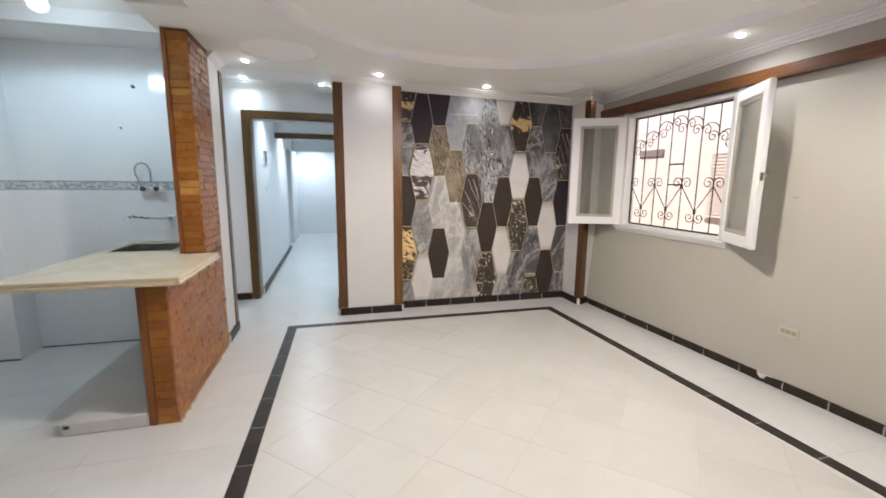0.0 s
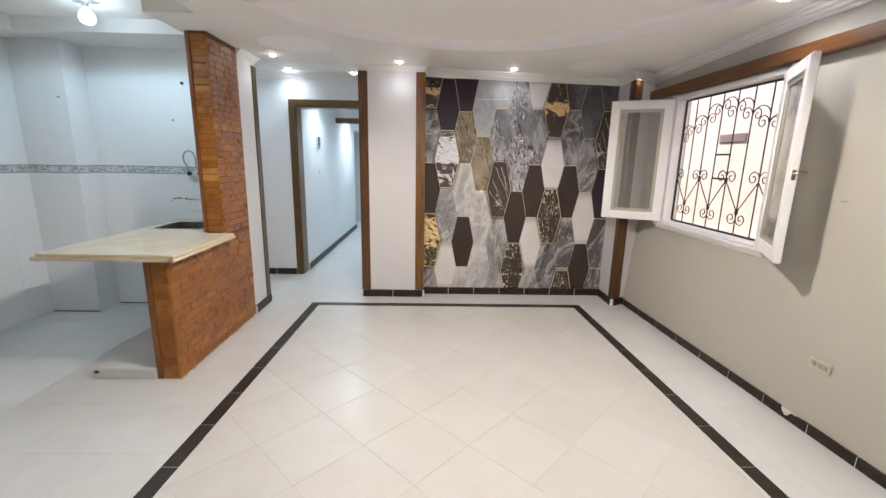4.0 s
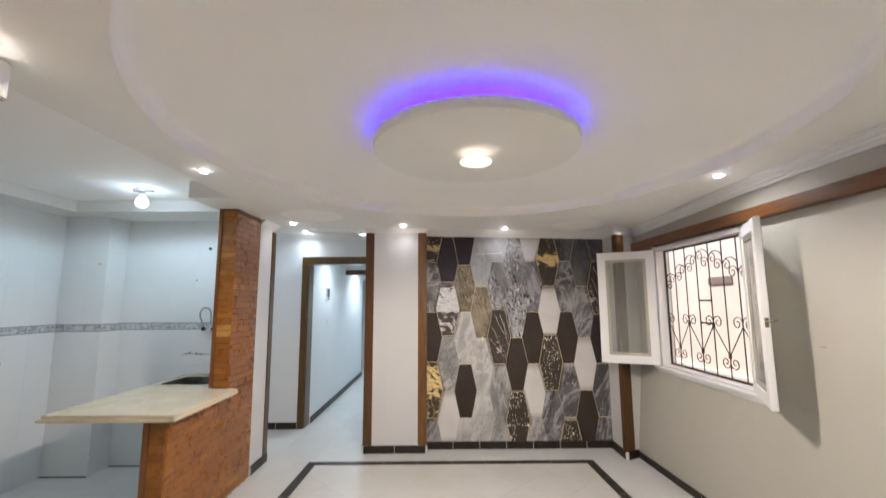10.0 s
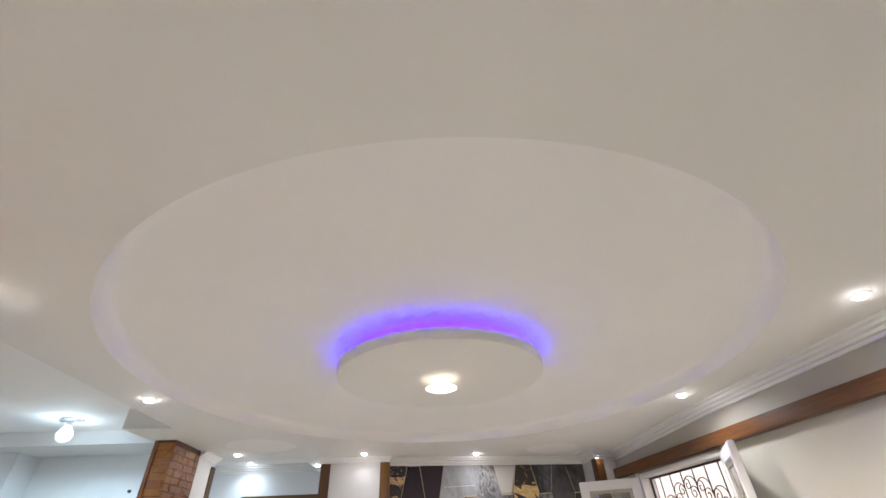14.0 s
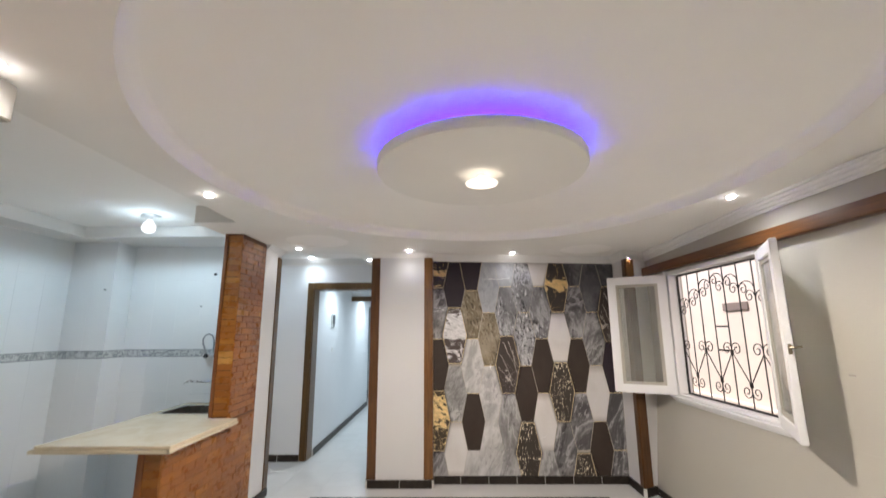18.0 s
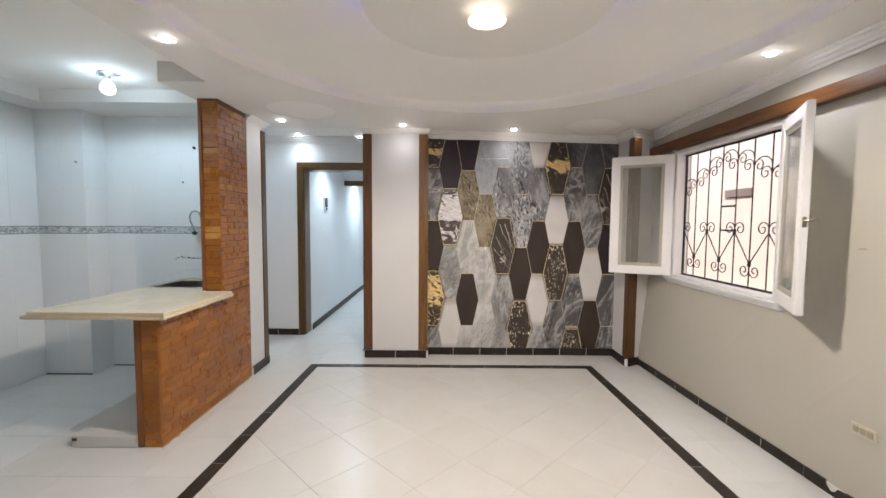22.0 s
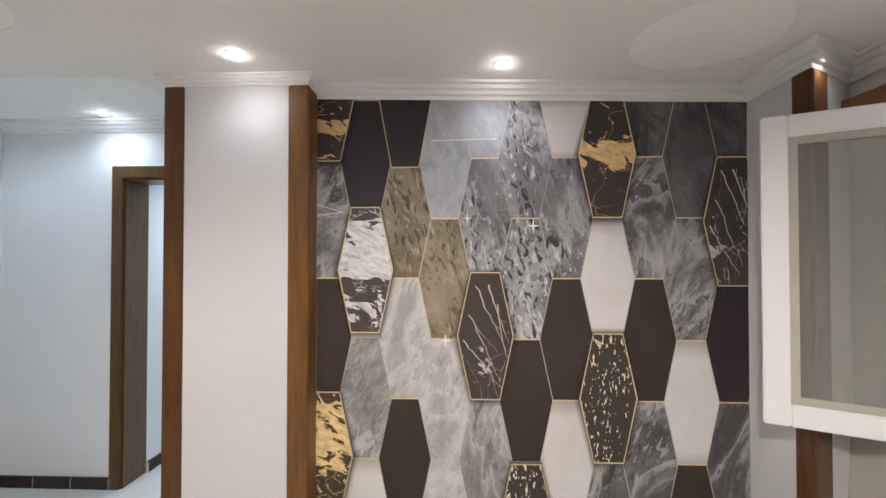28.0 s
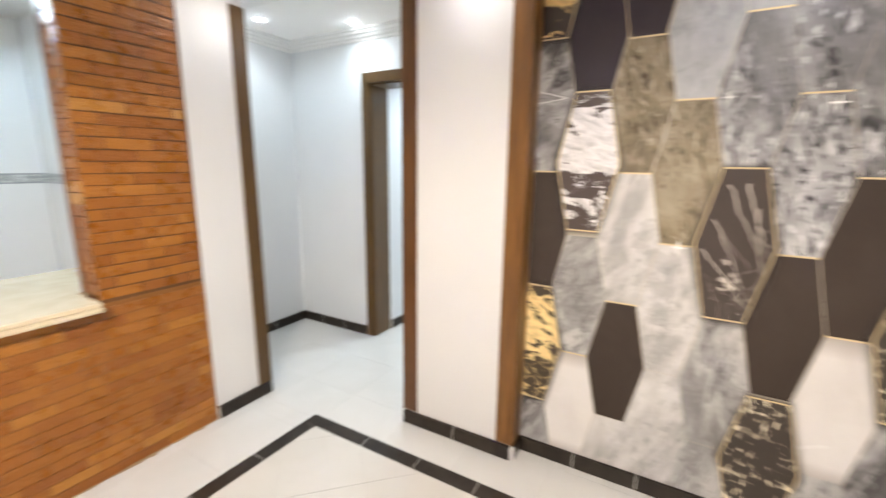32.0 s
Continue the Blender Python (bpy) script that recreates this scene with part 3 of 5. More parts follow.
# ---- doorway linings ----
d = DOOR
structure("door_1", boxes((d[0] - 0.07, d[0] + 0.004, Y_HALL - 0.018, Y_HALL + 0.001, 0.0, d[2] + 0.075), (d[1] - 0.004, d[1] + 0.07, Y_HALL - 0.018, Y_HALL + 0.001, 0.0, d[2] + 0.075),
                          (d[0] + 0.004, d[1] - 0.004, Y_HALL - 0.018, Y_HALL + 0.001, d[2] - 0.004, d[2] + 0.075),
                          (d[0] - 0.002, d[0] + 0.016, Y_HALL, Y_HALL + 0.21, 0.0, d[2]), (d[1] - 0.016, d[1] + 0.002, Y_HALL, Y_HALL + 0.21, 0.0, d[2]),
                          (d[0], d[1], Y_HALL, Y_HALL + 0.21, d[2] - 0.016, d[2] + 0.002), bevel=0.003), WOOD_DOOR, "walnut stained doorway lining without a door", "doorway")
structure("trim_corridor_beam", boxes((X_COR, -0.45, 2.85, 2.97, 2.06, 2.145), bevel=0.003), WOOD_DOOR, "walnut wooden header across the corridor", "trim")
structure("wall_corridor_header", boxes((X_COR, -0.45, 2.86, 2.96, 2.145, 2.37)), WALL_HALL, "white wall above the corridor header", "wall")
structure("wall_corridor_header_far", boxes((X_COR, -0.45, 6.0, 6.1, 2.06, 2.37)), WALL_HALL, "white beam across the corridor end", "wall")


# ---- skirting ----
def skirting(name, line, h=0.075, depth=0.019):
    """Black skirting tiles, each a piece, along a line; they stand out to its right."""
    ob = thing(name, (line[0][0], line[0][1], 0), "black glazed ceramic skirting tiles along the wall foot", "skirting")
    ob["kind"] = "structure"
    bed = bmesh.new()
    for (x0, y0), (x1, y1) in zip(line, line[1:]):
        d = Vector((x1 - x0, y1 - y0, 0))
        n, m = d.length, max(1, round(d.length / 0.305))
        turn = Matrix.Rotation(math.atan2(d.y, d.x), 4, "Z")
        step = n / m
        bm = boxes((0.0022, step - 0.0022, -depth, 0.0005, 0.0, h), bevel=0.0012)
        me = mesh_of("skirting_tile", bm, BLACK_TILE)
        for i in range(m):
            p = Vector((x0, y0, 0)) + d * (i / m)
            piece("skirting_tile", me, p, ob, turn)
        vs = box(bed, 0.0, n, 0.0018 - depth, 0.0, 0.0, h - 0.0025)
        bmesh.ops.transform(bed, matrix=Matrix.Translation((x0, y0, 0)) @ turn, verts=vs)
    part("grout_bed", bed, WHITE_GROUT, ob)
    return ob


def broken_tile(p, q, h, depth):
    """A skirting tile with a jagged piece knocked out of its upper edge."""
    d = Vector((q[0] - p[0], q[1] - p[1], 0))
    n = d.length
    bm = bmesh.new()
    outline = [(0.0022, 0.0), (n - 0.0022, 0.0), (n - 0.0022, h), (0.196, h - 0.010), (0.188, h - 0.024), (0.172, h - 0.040), (0.150, h - 0.043), (0.141, h - 0.034), (0.129, h - 0.026), (0.124, h - 0.006), (0.118, h), (0.0022, h)]
    prism(bm, outline, 0.0, depth)
    bmesh.ops.transform(bm, matrix=Matrix.Translation((*p, 0)) @ Matrix.Rotation(math.atan2(d.y, d.x), 4, "Z") @ Matrix.Rotation(radians(90), 4, "X"), verts=bm.verts)
    return bm


skirting("skirting_mural", [(-0.655, 0.30), (-0.655, -0.115), (0.0, -0.115), (0.0, 0.0), (2.018, 0.0), (2.018, -0.352), (2.160, -0.2745)])
# joints along the window wall, each 0.306 m from the last; one tile is broken
Y_J = -1.247 + 0.306 * 3
w_line = [(foot(-0.272) + 0.010, -0.272), (foot(Y_J) + 0.010, Y_J), (foot(Y_J - 0.306 * 6) + 0.010, Y_J - 0.306 * 6), (foot(Y_J - 0.306 * 7) + 0.010, Y_J - 0.306 * 7), (foot(-3.55) + 0.010, -3.55), (foot(Y_BACK) + 0.010, Y_BACK)]
w_skirting = skirting("skirting_window_wall", w_line[:3], 0.062, 0.012)
part("broken_tile", broken_tile(w_line[2], w_line[3], 0.062, 0.0125), BLACK_TILE, w_skirting, "black skirting tile with its upper edge broken out")
part("plaster_bed", boxes((w_line[2][0] + 0.001, XR, w_line[3][1], w_line[2][1], 0.0, 0.055)), WHITE_GROUT, w_skirting, "white plaster behind the broken tile")
skirting("skirting_window_wall_rear", w_line[3:], 0.062, 0.012)
skirting("skirting_kitchen_pier", [(XL, -0.665), (XL, -0.30), (X_HALL, -0.30)])
skirting("skirting_hall", [(X_HALL, -0.30), (X_HALL, Y_HALL), (DOOR[0] - 0.07, Y_HALL)])
skirting("skirting_corridor", [(X_COR, Y_HALL + 0.21), (X_COR, 4.55)])


# ---- counter, bar and brickwork ----
def brick_mesh(length, h, depth=0.015):
    return mesh_of("brick", boxes((0.0, length, -depth, 0.0, 0.0, h), bevel=0.0022), BRICK)


BRICK_MESHES = {}


def lay(parent, origin, along, width, z0, z1, seed, course=0.0515, length=0.195, joint=0.0026):
    """Brick slips on an upright face. origin: the face's lower start; along: its direction; the face looks to its right."""
    d = Vector((*along, 0)).normalized()
    turn = Matrix.Rotation(math.atan2(d.y, d.x), 4, "Z")
    rows = int((z1 - z0) / course + 0.01)
    r = random.Random(seed)
    for k in range(rows):
        s, first = 0.0, True
        while s < width - 0.02:
            n = length * (0.5 if first and k % 2 else 1.0) * r.choice((1.0, 0.9, 1.06, 0.78, 1.14))
            n = min(n, width - s)
            if width - s - n < 0.045:
                n = width - s
            key = round(n / 0.015)
            n_q = min(max(key * 0.015, 0.03), width - s)
            key = (round(n_q * 1000), joint)
            if key not in BRICK_MESHES:
                BRICK_MESHES[key] = brick_mesh(n_q - joint, course - joint)
            p = Vector((*origin, 0)) + d * s + Vector((0, 0, z0 + k * course + joint / 2))
            lean = Matrix.Rotation(r.uniform(-0.010, 0.010), 4, "Y") @ Matrix.Rotation(r.uniform(-0.014, 0.014), 4, "X") @ Matrix.Translation((0, r.uniform(-0.0022, 0.0018), r.uniform(-0.0013, 0.0013)))
            piece("brick", BRICK_MESHES[key], p, parent, turn @ lean)
            s, first = s + n_q, False


B_X0, B_Y0, B_TOP, C_Y = -1.735, -1.905, 0.842, -1.135
CT0, CT1 = 0.843, 0.873
bar = thing("brick_bar", (-1.67, -1.4, 0), "orange-brown brick-clad half wall under the counter", "bar counter")
part("core", boxes((B_X0 + 0.02, XL - 0.0015, B_Y0 + 0.0015, -0.665, 0.0, B_TOP)), MORTAR, bar, "brown mortar core")
part("edge_trim", boxes((B_X0 - 0.012, B_X0 + 0.03, B_Y0 - 0.006, B_Y0 + 0.02, 0.0, B_TOP), bevel=0.003), WOOD_LIGHT, bar, "orange stained wooden edge strip")
part("edge_trim", boxes((B_X0 - 0.008, B_X0 + 0.02, B_Y0 + 0.02, C_Y, 0.0, B_TOP), bevel=0.003), WOOD_LIGHT, bar)
column = thing("brick_column", (-1.67, -0.9, B_TOP), "tall brick-clad column standing on the bar wall", "column")
part("core", boxes((B_X0 - 0.005, XL - 0.0025, C_Y + 0.0025, -0.665, B_TOP, Z_LOW)), MORTAR_DARK, column, "dark brown mortar core")
part("edge_trim", boxes((B_X0 - 0.024, B_X0 + 0.006, C_Y - 0.006, C_Y + 0.03, CT1 + 0.002, Z_LOW), bevel=0.003), WOOD_LIGHT, column, "orange stained wooden edge strip")
rear = thing("brick_pier", (-1.55, -3.7, 0), "brick-clad pier at the kitchen opening", "pier")
part("core", boxes((XL - 0.17, XP - 0.0015, -4.15, YP, 0.0, Z_LOW)), MORTAR, rear, "brown mortar core")

counter = thing("kitchen_counter", (-1.95, -1.2, 0.845), "cream marble counter slab with a rounded edge on the brick bar", "counter")
SINK = (-2.27, -1.86, -0.98, -0.60)
bm = bmesh.new()
for d in ((-2.35, -1.52, -1.965, -1.16), (-2.35, B_X0 - 0.03, -1.16, SINK[2]), (-2.35, SINK[0], SINK[2], SINK[3]), (SINK[1], B_X0 - 0.03, SINK[2], SINK[3]), (-2.35, B_X0 - 0.03, SINK[3], Y_KIT)):
    box(bm, d[0], d[1], d[2], d[3], CT0, CT1)
bmesh.ops.remove_doubles(bm, verts=bm.verts, dist=0.0005)
part("slab", bm, COUNTER, counter)
part("nosing", boxes((-2.365, -1.505, -1.995, -1.960, CT0 - 0.010, CT0 + 0.012), (-2.33, -1.513, -1.978, -1.960, CT0 + 0.012, CT1 + 0.001), bevel=0.005), COUNTER, counter)
part("nosing", boxes((-1.525, -1.497, -1.995, -1.16, CT0 - 0.010, CT0 + 0.012), (-1.525, -1.507, -1.978, -1.16, CT0 + 0.012, CT1 + 0.001), bevel=0.005), COUNTER, counter)
sink = thing("kitchen_sink", (-2.06, -0.79, 0.68), "stainless steel sink set into the marble counter", "sink")
bm = bmesh.new()
rows = []
for inset, z in ((-0.012, CT1 + 0.003), (0.012, CT1 + 0.002), (0.02, 0.80), (0.035, 0.70), (0.08, 0.685)):
    rows.append([bm.verts.new(p) for p in ((SINK[0] + inset, SINK[2] + inset, z), (SINK[1] - inset, SINK[2] + inset, z), (SINK[1] - inset, SINK[3] - inset, z), (SINK[0] + inset, SINK[3] - inset, z))])
for a, b in zip(rows, rows[1:]):
    for i in range(4):
        bm.faces.new((a[i], a[(i + 1) % 4], b[(i + 1) % 4], b[i]))
bm.faces.new(rows[-1])
part("basin", bm, STEEL, sink)
bm = bmesh.new()
lathe(bm, [(0.0, 0.687), (0.03, 0.688), (0.03, 0.692), (0.0, 0.692)], (-2.06, -0.79, 0))
part("drain", bm, CHROME, sink)
plinth = thing("marble_plinth", (-1.96, -1.5, 0), "low white marble base under the counter", "plinth")
part("slab", boxes((-2.165, B_X0 - 0.014, -1.915, -1.32, 0.0, 0.075), bevel=0.006), FLOOR_COOL, plinth)
part("notch", boxes((-2.150, -2.125, -1.922, -1.913, 0.045, 0.062)), DARK, plinth)

smear = thing("mortar_smear", (XL, -1.3, 0), "dried brown mortar smear on the floor along the brick bar", "mortar smear")
r_ = random.Random(31)
bm = bmesh.new()
inner_, outer_ = [], []
for i in range(41):
    y = B_Y0 - 0.012 + i * (-0.665 - B_Y0) / 40
    w = r_.uniform(0.006, 0.016) + (0.012 if r_.random() < 0.18 else 0.0)
    inner_.append((bm.verts.new((XL - 0.004, y, 0.005)), bm.verts.new((XL - 0.004, y, 0.0003))))
    outer_.append(bm.verts.new((XL + w, y, 0.0004)))
for i in range(40):
    bm.faces.new((inner_[i][0], outer_[i], outer_[i + 1], inner_[i + 1][0]))
part("smear", bm, mat_paint("dried_mortar", (0.40, 0.27, 0.15), 0.9, 0.4), smear)


# ---- wallpaper mural ----
mural = thing("wall_mural", (1.01, 0.0, 0.08), "wallpaper of elongated hexagons in black, grey, white and gold marble", "wallpaper")
M_X0, M_X1, M_Z0, M_Z1 = 0.009, 2.016, 0.076, 2.314
INK = {
    "black": mat_marble("print_black", (0.034, 0.022, 0.016), (0.043, 0.029, 0.021), (0.055, 0.040, 0.031), 4, 0.6, 0.1, None, 14, 0.2),
    "plum": mat_marble("print_plum", (0.024, 0.015, 0.020), (0.031, 0.021, 0.027), (0.042, 0.031, 0.037), 4, 0.5, 0.1, None, 14, 0.2),
    "grey": mat_marble("print_grey", (0.036, 0.035, 0.037), (0.259, 0.256, 0.263), (0.690, 0.690, 0.704), 3.6, 0.55, 0.95, None, 14, 0.6),
    "dark": mat_marble("print_dark_grey", (0.032, 0.028, 0.028), (0.153, 0.146, 0.146), (0.562, 0.550, 0.546), 3.0, 0.5, 0.6, None, -24, 1.0),
    "smoke": mat_marble("print_smoke", (0.026, 0.024, 0.025), (0.068, 0.065, 0.069), (0.252, 0.252, 0.260), 2.6, 0.5, 0.35, None, 20, 0.5),
    "pale": mat_marble("print_pale_grey", (0.180, 0.173, 0.167), (0.526, 0.512, 0.496), (0.750, 0.732, 0.712), 3.2, 0.4, 0.35, None, -22, 0.85),
    "stone": mat_marble("print_mid_grey", (0.084, 0.080, 0.077), (0.330, 0.321, 0.314), (0.634, 0.622, 0.608), 2.8, 0.42, 0.4, None, -22, 0.95),
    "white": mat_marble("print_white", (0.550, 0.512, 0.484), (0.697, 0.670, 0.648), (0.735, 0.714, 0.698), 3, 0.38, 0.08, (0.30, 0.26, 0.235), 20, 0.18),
    "olive": mat_marble("print_olive", (0.070, 0.048, 0.022), (0.240, 0.192, 0.120), (0.46, 0.40, 0.30), 3.6, 0.5, 0.9, None, 18, 0.45),
    "blue": mat_marble("print_blue_grey", (0.200, 0.205, 0.215), (0.385, 0.394, 0.409), (0.564, 0.576, 0.594), 3.0, 0.5, 0.3, None, 16, 0.5),
    "gold": mat_veined("print_gold_on_black", (0.036, 0.027, 0.022), (0.86, 0.60, 0.26), 0.002, 3.0, 0.3, (1, 1, 1.6),
                       ((0.0, 0.05), (0.28, 0.06), (0.40, 0.12), (0.48, 0.24), (0.62, 0.24), (0.70, 0.12), (0.80, 0.08), (1.0, 0.0))),
    "leaf": mat_veined("print_gold_leaf", (0.050, 0.036, 0.022), (0.92, 0.68, 0.32), 0.003, 3.4, 0.3, (1, 1, 1.6),
                       ((0.0, 0.14), (0.25, 0.12), (0.38, 0.19), (0.5, 0.27), (0.85, 0.27), (0.95, 0.12), (1.0, 0.0)), 3.4),
    "zebra": mat_veined("print_white_on_black", (0.060, 0.045, 0.040), (0.80, 0.78, 0.78), 0.003, 3.2, 0.3, (1, 1, 1.5),
                        ((0.0, 0.10), (0.20, 0.17), (0.34, 0.14), (0.40, 0.06), (0.46, 0.30), (0.84, 0.30), (0.92, 0.12), (1.0, 0.05)), 3.0),
    "vein": mat_veined("print_white_veins", (0.048, 0.037, 0.032), (0.62, 0.56, 0.49), 0.002, 2.6, 0.3, (1.8, 1, 0.8),
                       ((0.0, 0.0), (0.16, 0.02), (0.22, 0.16), (0.30, 0.16), (0.36, 0.03), (1.0, 0.02))),
    "fleck": mat_speckle("print_gold_flecks", (0.040, 0.031, 0.025), (0.84, 0.70, 0.44)),
}
for ink in INK.values():
    ink.node_tree.nodes["Principled BSDF"].inputs["Specular IOR Level"].default_value = 0.35
GREY_LINE = mat_paint("print_line", (0.60, 0.54, 0.44), 0.45, 0.35)
# columns from left to right, each cell from the top down
CELLS = ["gold dark black leaf dark", "plum zebra stone white", "plum olive pale black pale", "blue olive pale pale", "blue grey vein stone stone", "grey grey black fleck",
         "white grey black white stone", "gold white fleck dark", "smoke dark black dark fleck", "smoke dark white black", "smoke vein plum dark dark"]
FRAMED = {"gold", "leaf", "zebra", "vein", "fleck"}
COL, PITCH, FLAT, FULL = 0.1893, 0.567, 0.128, 0.250


def mural_top(x):
    return M_Z1 - 0.0205 * x


def clipped(poly):
    """A convex outline cut to the mural's four edges."""
    sides = (lambda p: p[0] - M_X0, lambda p: M_X1 - p[0], lambda p: p[1] - M_Z0, lambda p: mural_top(p[0]) - p[1])
    for side in sides:
        out = []
        for p, q in zip(poly, poly[1:] + poly[:1]):
            a, b = side(p), side(q)
            if a >= 0:
                out.append(p)
            if a * b < 0:
                s = a / (a - b)
                out.append((p[0] + s * (q[0] - p[0]), p[1] + s * (q[1] - p[1])))
        poly = out
        if not poly:
            break
    return poly


def hexagon(cx, cz, grow=0.0, big=False, drop=0.0):
    h, f, w = (0.3, 0.0685, 0.1335) if big else (PITCH / 2, FLAT / 2, FULL / 2)
    h, f, w = h + grow, f + grow * 0.4, w + grow
    return [(cx - f, cz - h - drop), (cx + f, cz - h - drop), (cx + w, cz), (cx + f, cz + h), (cx - f, cz + h), (cx - w, cz)]


def plate(poly, y0, y1):
    bm = bmesh.new()
    front = [bm.verts.new((x, y1, z)) for x, z in poly]
    back = [bm.verts.new((x, y0, z)) for x, z in poly]
    bm.faces.new(front)
    for i in range(len(poly)):
        j = (i + 1) % len(poly)
        bm.faces.new((front[i], back[i], back[j], front[j]))
    bmesh.ops.recalc_face_normals(bm, faces=bm.faces)
    return bm


part("backing", plate([(M_X0 - 0.002, M_Z0 - 0.001), (M_X1 + 0.001, M_Z0 - 0.001), (M_X1 + 0.001, mural_top(M_X1)), (M_X0 - 0.002, mural_top(M_X0))], 0.001, -0.0025), GREY_LINE, mural, "pale lines between the printed hexagons")
# framed cells overlap their neighbours and sit a little off the grid
SHIFT = {(0, 0): 0.007,  (0, 3): 0.012, (1, 1): 0.041, (4, 2): 0.014, (5, 3): -0.026, (7, 0): 0.017, (7, 2): 0.015, (8, 4): -0.046, (10, 1): -0.018}
TALL = {(2, 0): 0.040}
SEAMLESS = {(5, 0), (1, 2), (3, 3), (2, 4), (4, 4), (6, 4)}


def cell_centre(c, r):
    return 0.0537 + COL * c, (2.3035 if c % 2 == 0 else 2.0185) - PITCH * r + SHIFT.get((c, r), 0.0)


def ring_plate(outer, inner, y0, y1):
    """A flat frame between two outlines of equal count, clear of the mural's cut edges."""
    bm = bmesh.new()
    n = len(outer)
    for i in range(n):
        j = (i + 1) % n
        a, b = outer[i], outer[j]
        on_edge = any(abs(u) < 1e-6 and abs(v) < 1e-6 for u, v in ((a[0] - M_X0, b[0] - M_X0), (a[0] - M_X1, b[0] - M_X1), (a[1] - M_Z0, b[1] - M_Z0), (a[1] - mural_top(a[0]), b[1] - mural_top(b[0]))))
        if on_edge:
            continue
        quad = [a, b, inner[j], inner[i]]
        front = [bm.verts.new((x, y1, z)) for x, z in quad]
        back = [bm.verts.new((x, y0, z)) for x, z in quad]
        bm.faces.new(front)
        for k in range(4):
            bm.faces.new((front[k], back[k], back[(k + 1) % 4], front[(k + 1) % 4]))
    bmesh.ops.recalc_face_normals(bm, faces=bm.faces)
    return bm


def drop_shadow(inside, outside):
    """A drop shadow painted into the print, fading from one outline to the other, cut at the mural's edges."""
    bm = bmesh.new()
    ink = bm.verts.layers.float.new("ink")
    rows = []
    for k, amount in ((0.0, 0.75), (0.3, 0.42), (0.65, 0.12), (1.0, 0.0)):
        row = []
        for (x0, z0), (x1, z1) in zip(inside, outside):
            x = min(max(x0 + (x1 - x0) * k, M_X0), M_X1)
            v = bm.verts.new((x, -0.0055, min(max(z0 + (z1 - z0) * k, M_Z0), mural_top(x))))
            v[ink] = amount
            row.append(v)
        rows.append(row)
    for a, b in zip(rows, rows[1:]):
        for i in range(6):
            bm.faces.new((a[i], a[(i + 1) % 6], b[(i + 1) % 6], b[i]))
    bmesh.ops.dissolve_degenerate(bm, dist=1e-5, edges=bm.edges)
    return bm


# dark ink for the drop shadows painted round the framed cells
SHADOW_INK = Nodes("printed_margin", 0.5)
SHADOW_INK.colour((0.055, 0.040, 0.034))
share = SHADOW_INK.t.nodes.new("ShaderNodeAttribute")
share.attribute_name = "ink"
SHADOW_INK.put(SHADOW_INK.b.inputs["Alpha"], share.outputs["Fac"])
SHADOW_INK = SHADOW_INK.mat

for c, cells in enumerate(CELLS):
    for r, ink in enumerate(cells.split()):
        cx, cz = cell_centre(c, r)
        framed = ink in FRAMED
        poly = clipped(hexagon(cx, cz, 0.0 if framed or (c, r) in SEAMLESS else -0.0026, framed, TALL.get((c, r), 0.0)))
        if len(poly) < 3:
            continue
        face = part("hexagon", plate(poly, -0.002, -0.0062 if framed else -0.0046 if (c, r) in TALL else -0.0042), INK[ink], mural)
        if framed:
            inner = clipped(hexagon(cx, cz, -0.006, True))
            if len(inner) == len(poly):
                part("gold_frame", ring_plate(poly, inner, -0.006, -0.0072), GOLD, face, "thin gold outline")
            part("printed_margin", drop_shadow(hexagon(cx, cz, 0.0, True), hexagon(cx, cz - 0.006, 0.034, True)), SHADOW_INK, face, "soft dark drop shadow printed round the frame")
        elif (c, r) not in SEAMLESS:
            for z in (cz + PITCH / 2 - TALL.get((c, r - 1), 0.0),):
                if M_Z0 + 0.01 < z < mural_top(cx) - 0.01:
                    a, b = max(cx - FLAT / 2 - 0.002, M_X0), min(cx + FLAT / 2 + 0.002, M_X1)
                    part("gold_line", boxes((a, b, -0.0050, -0.003, z - 0.0033, z + 0.0033)), GOLD, face, "thin gold line")


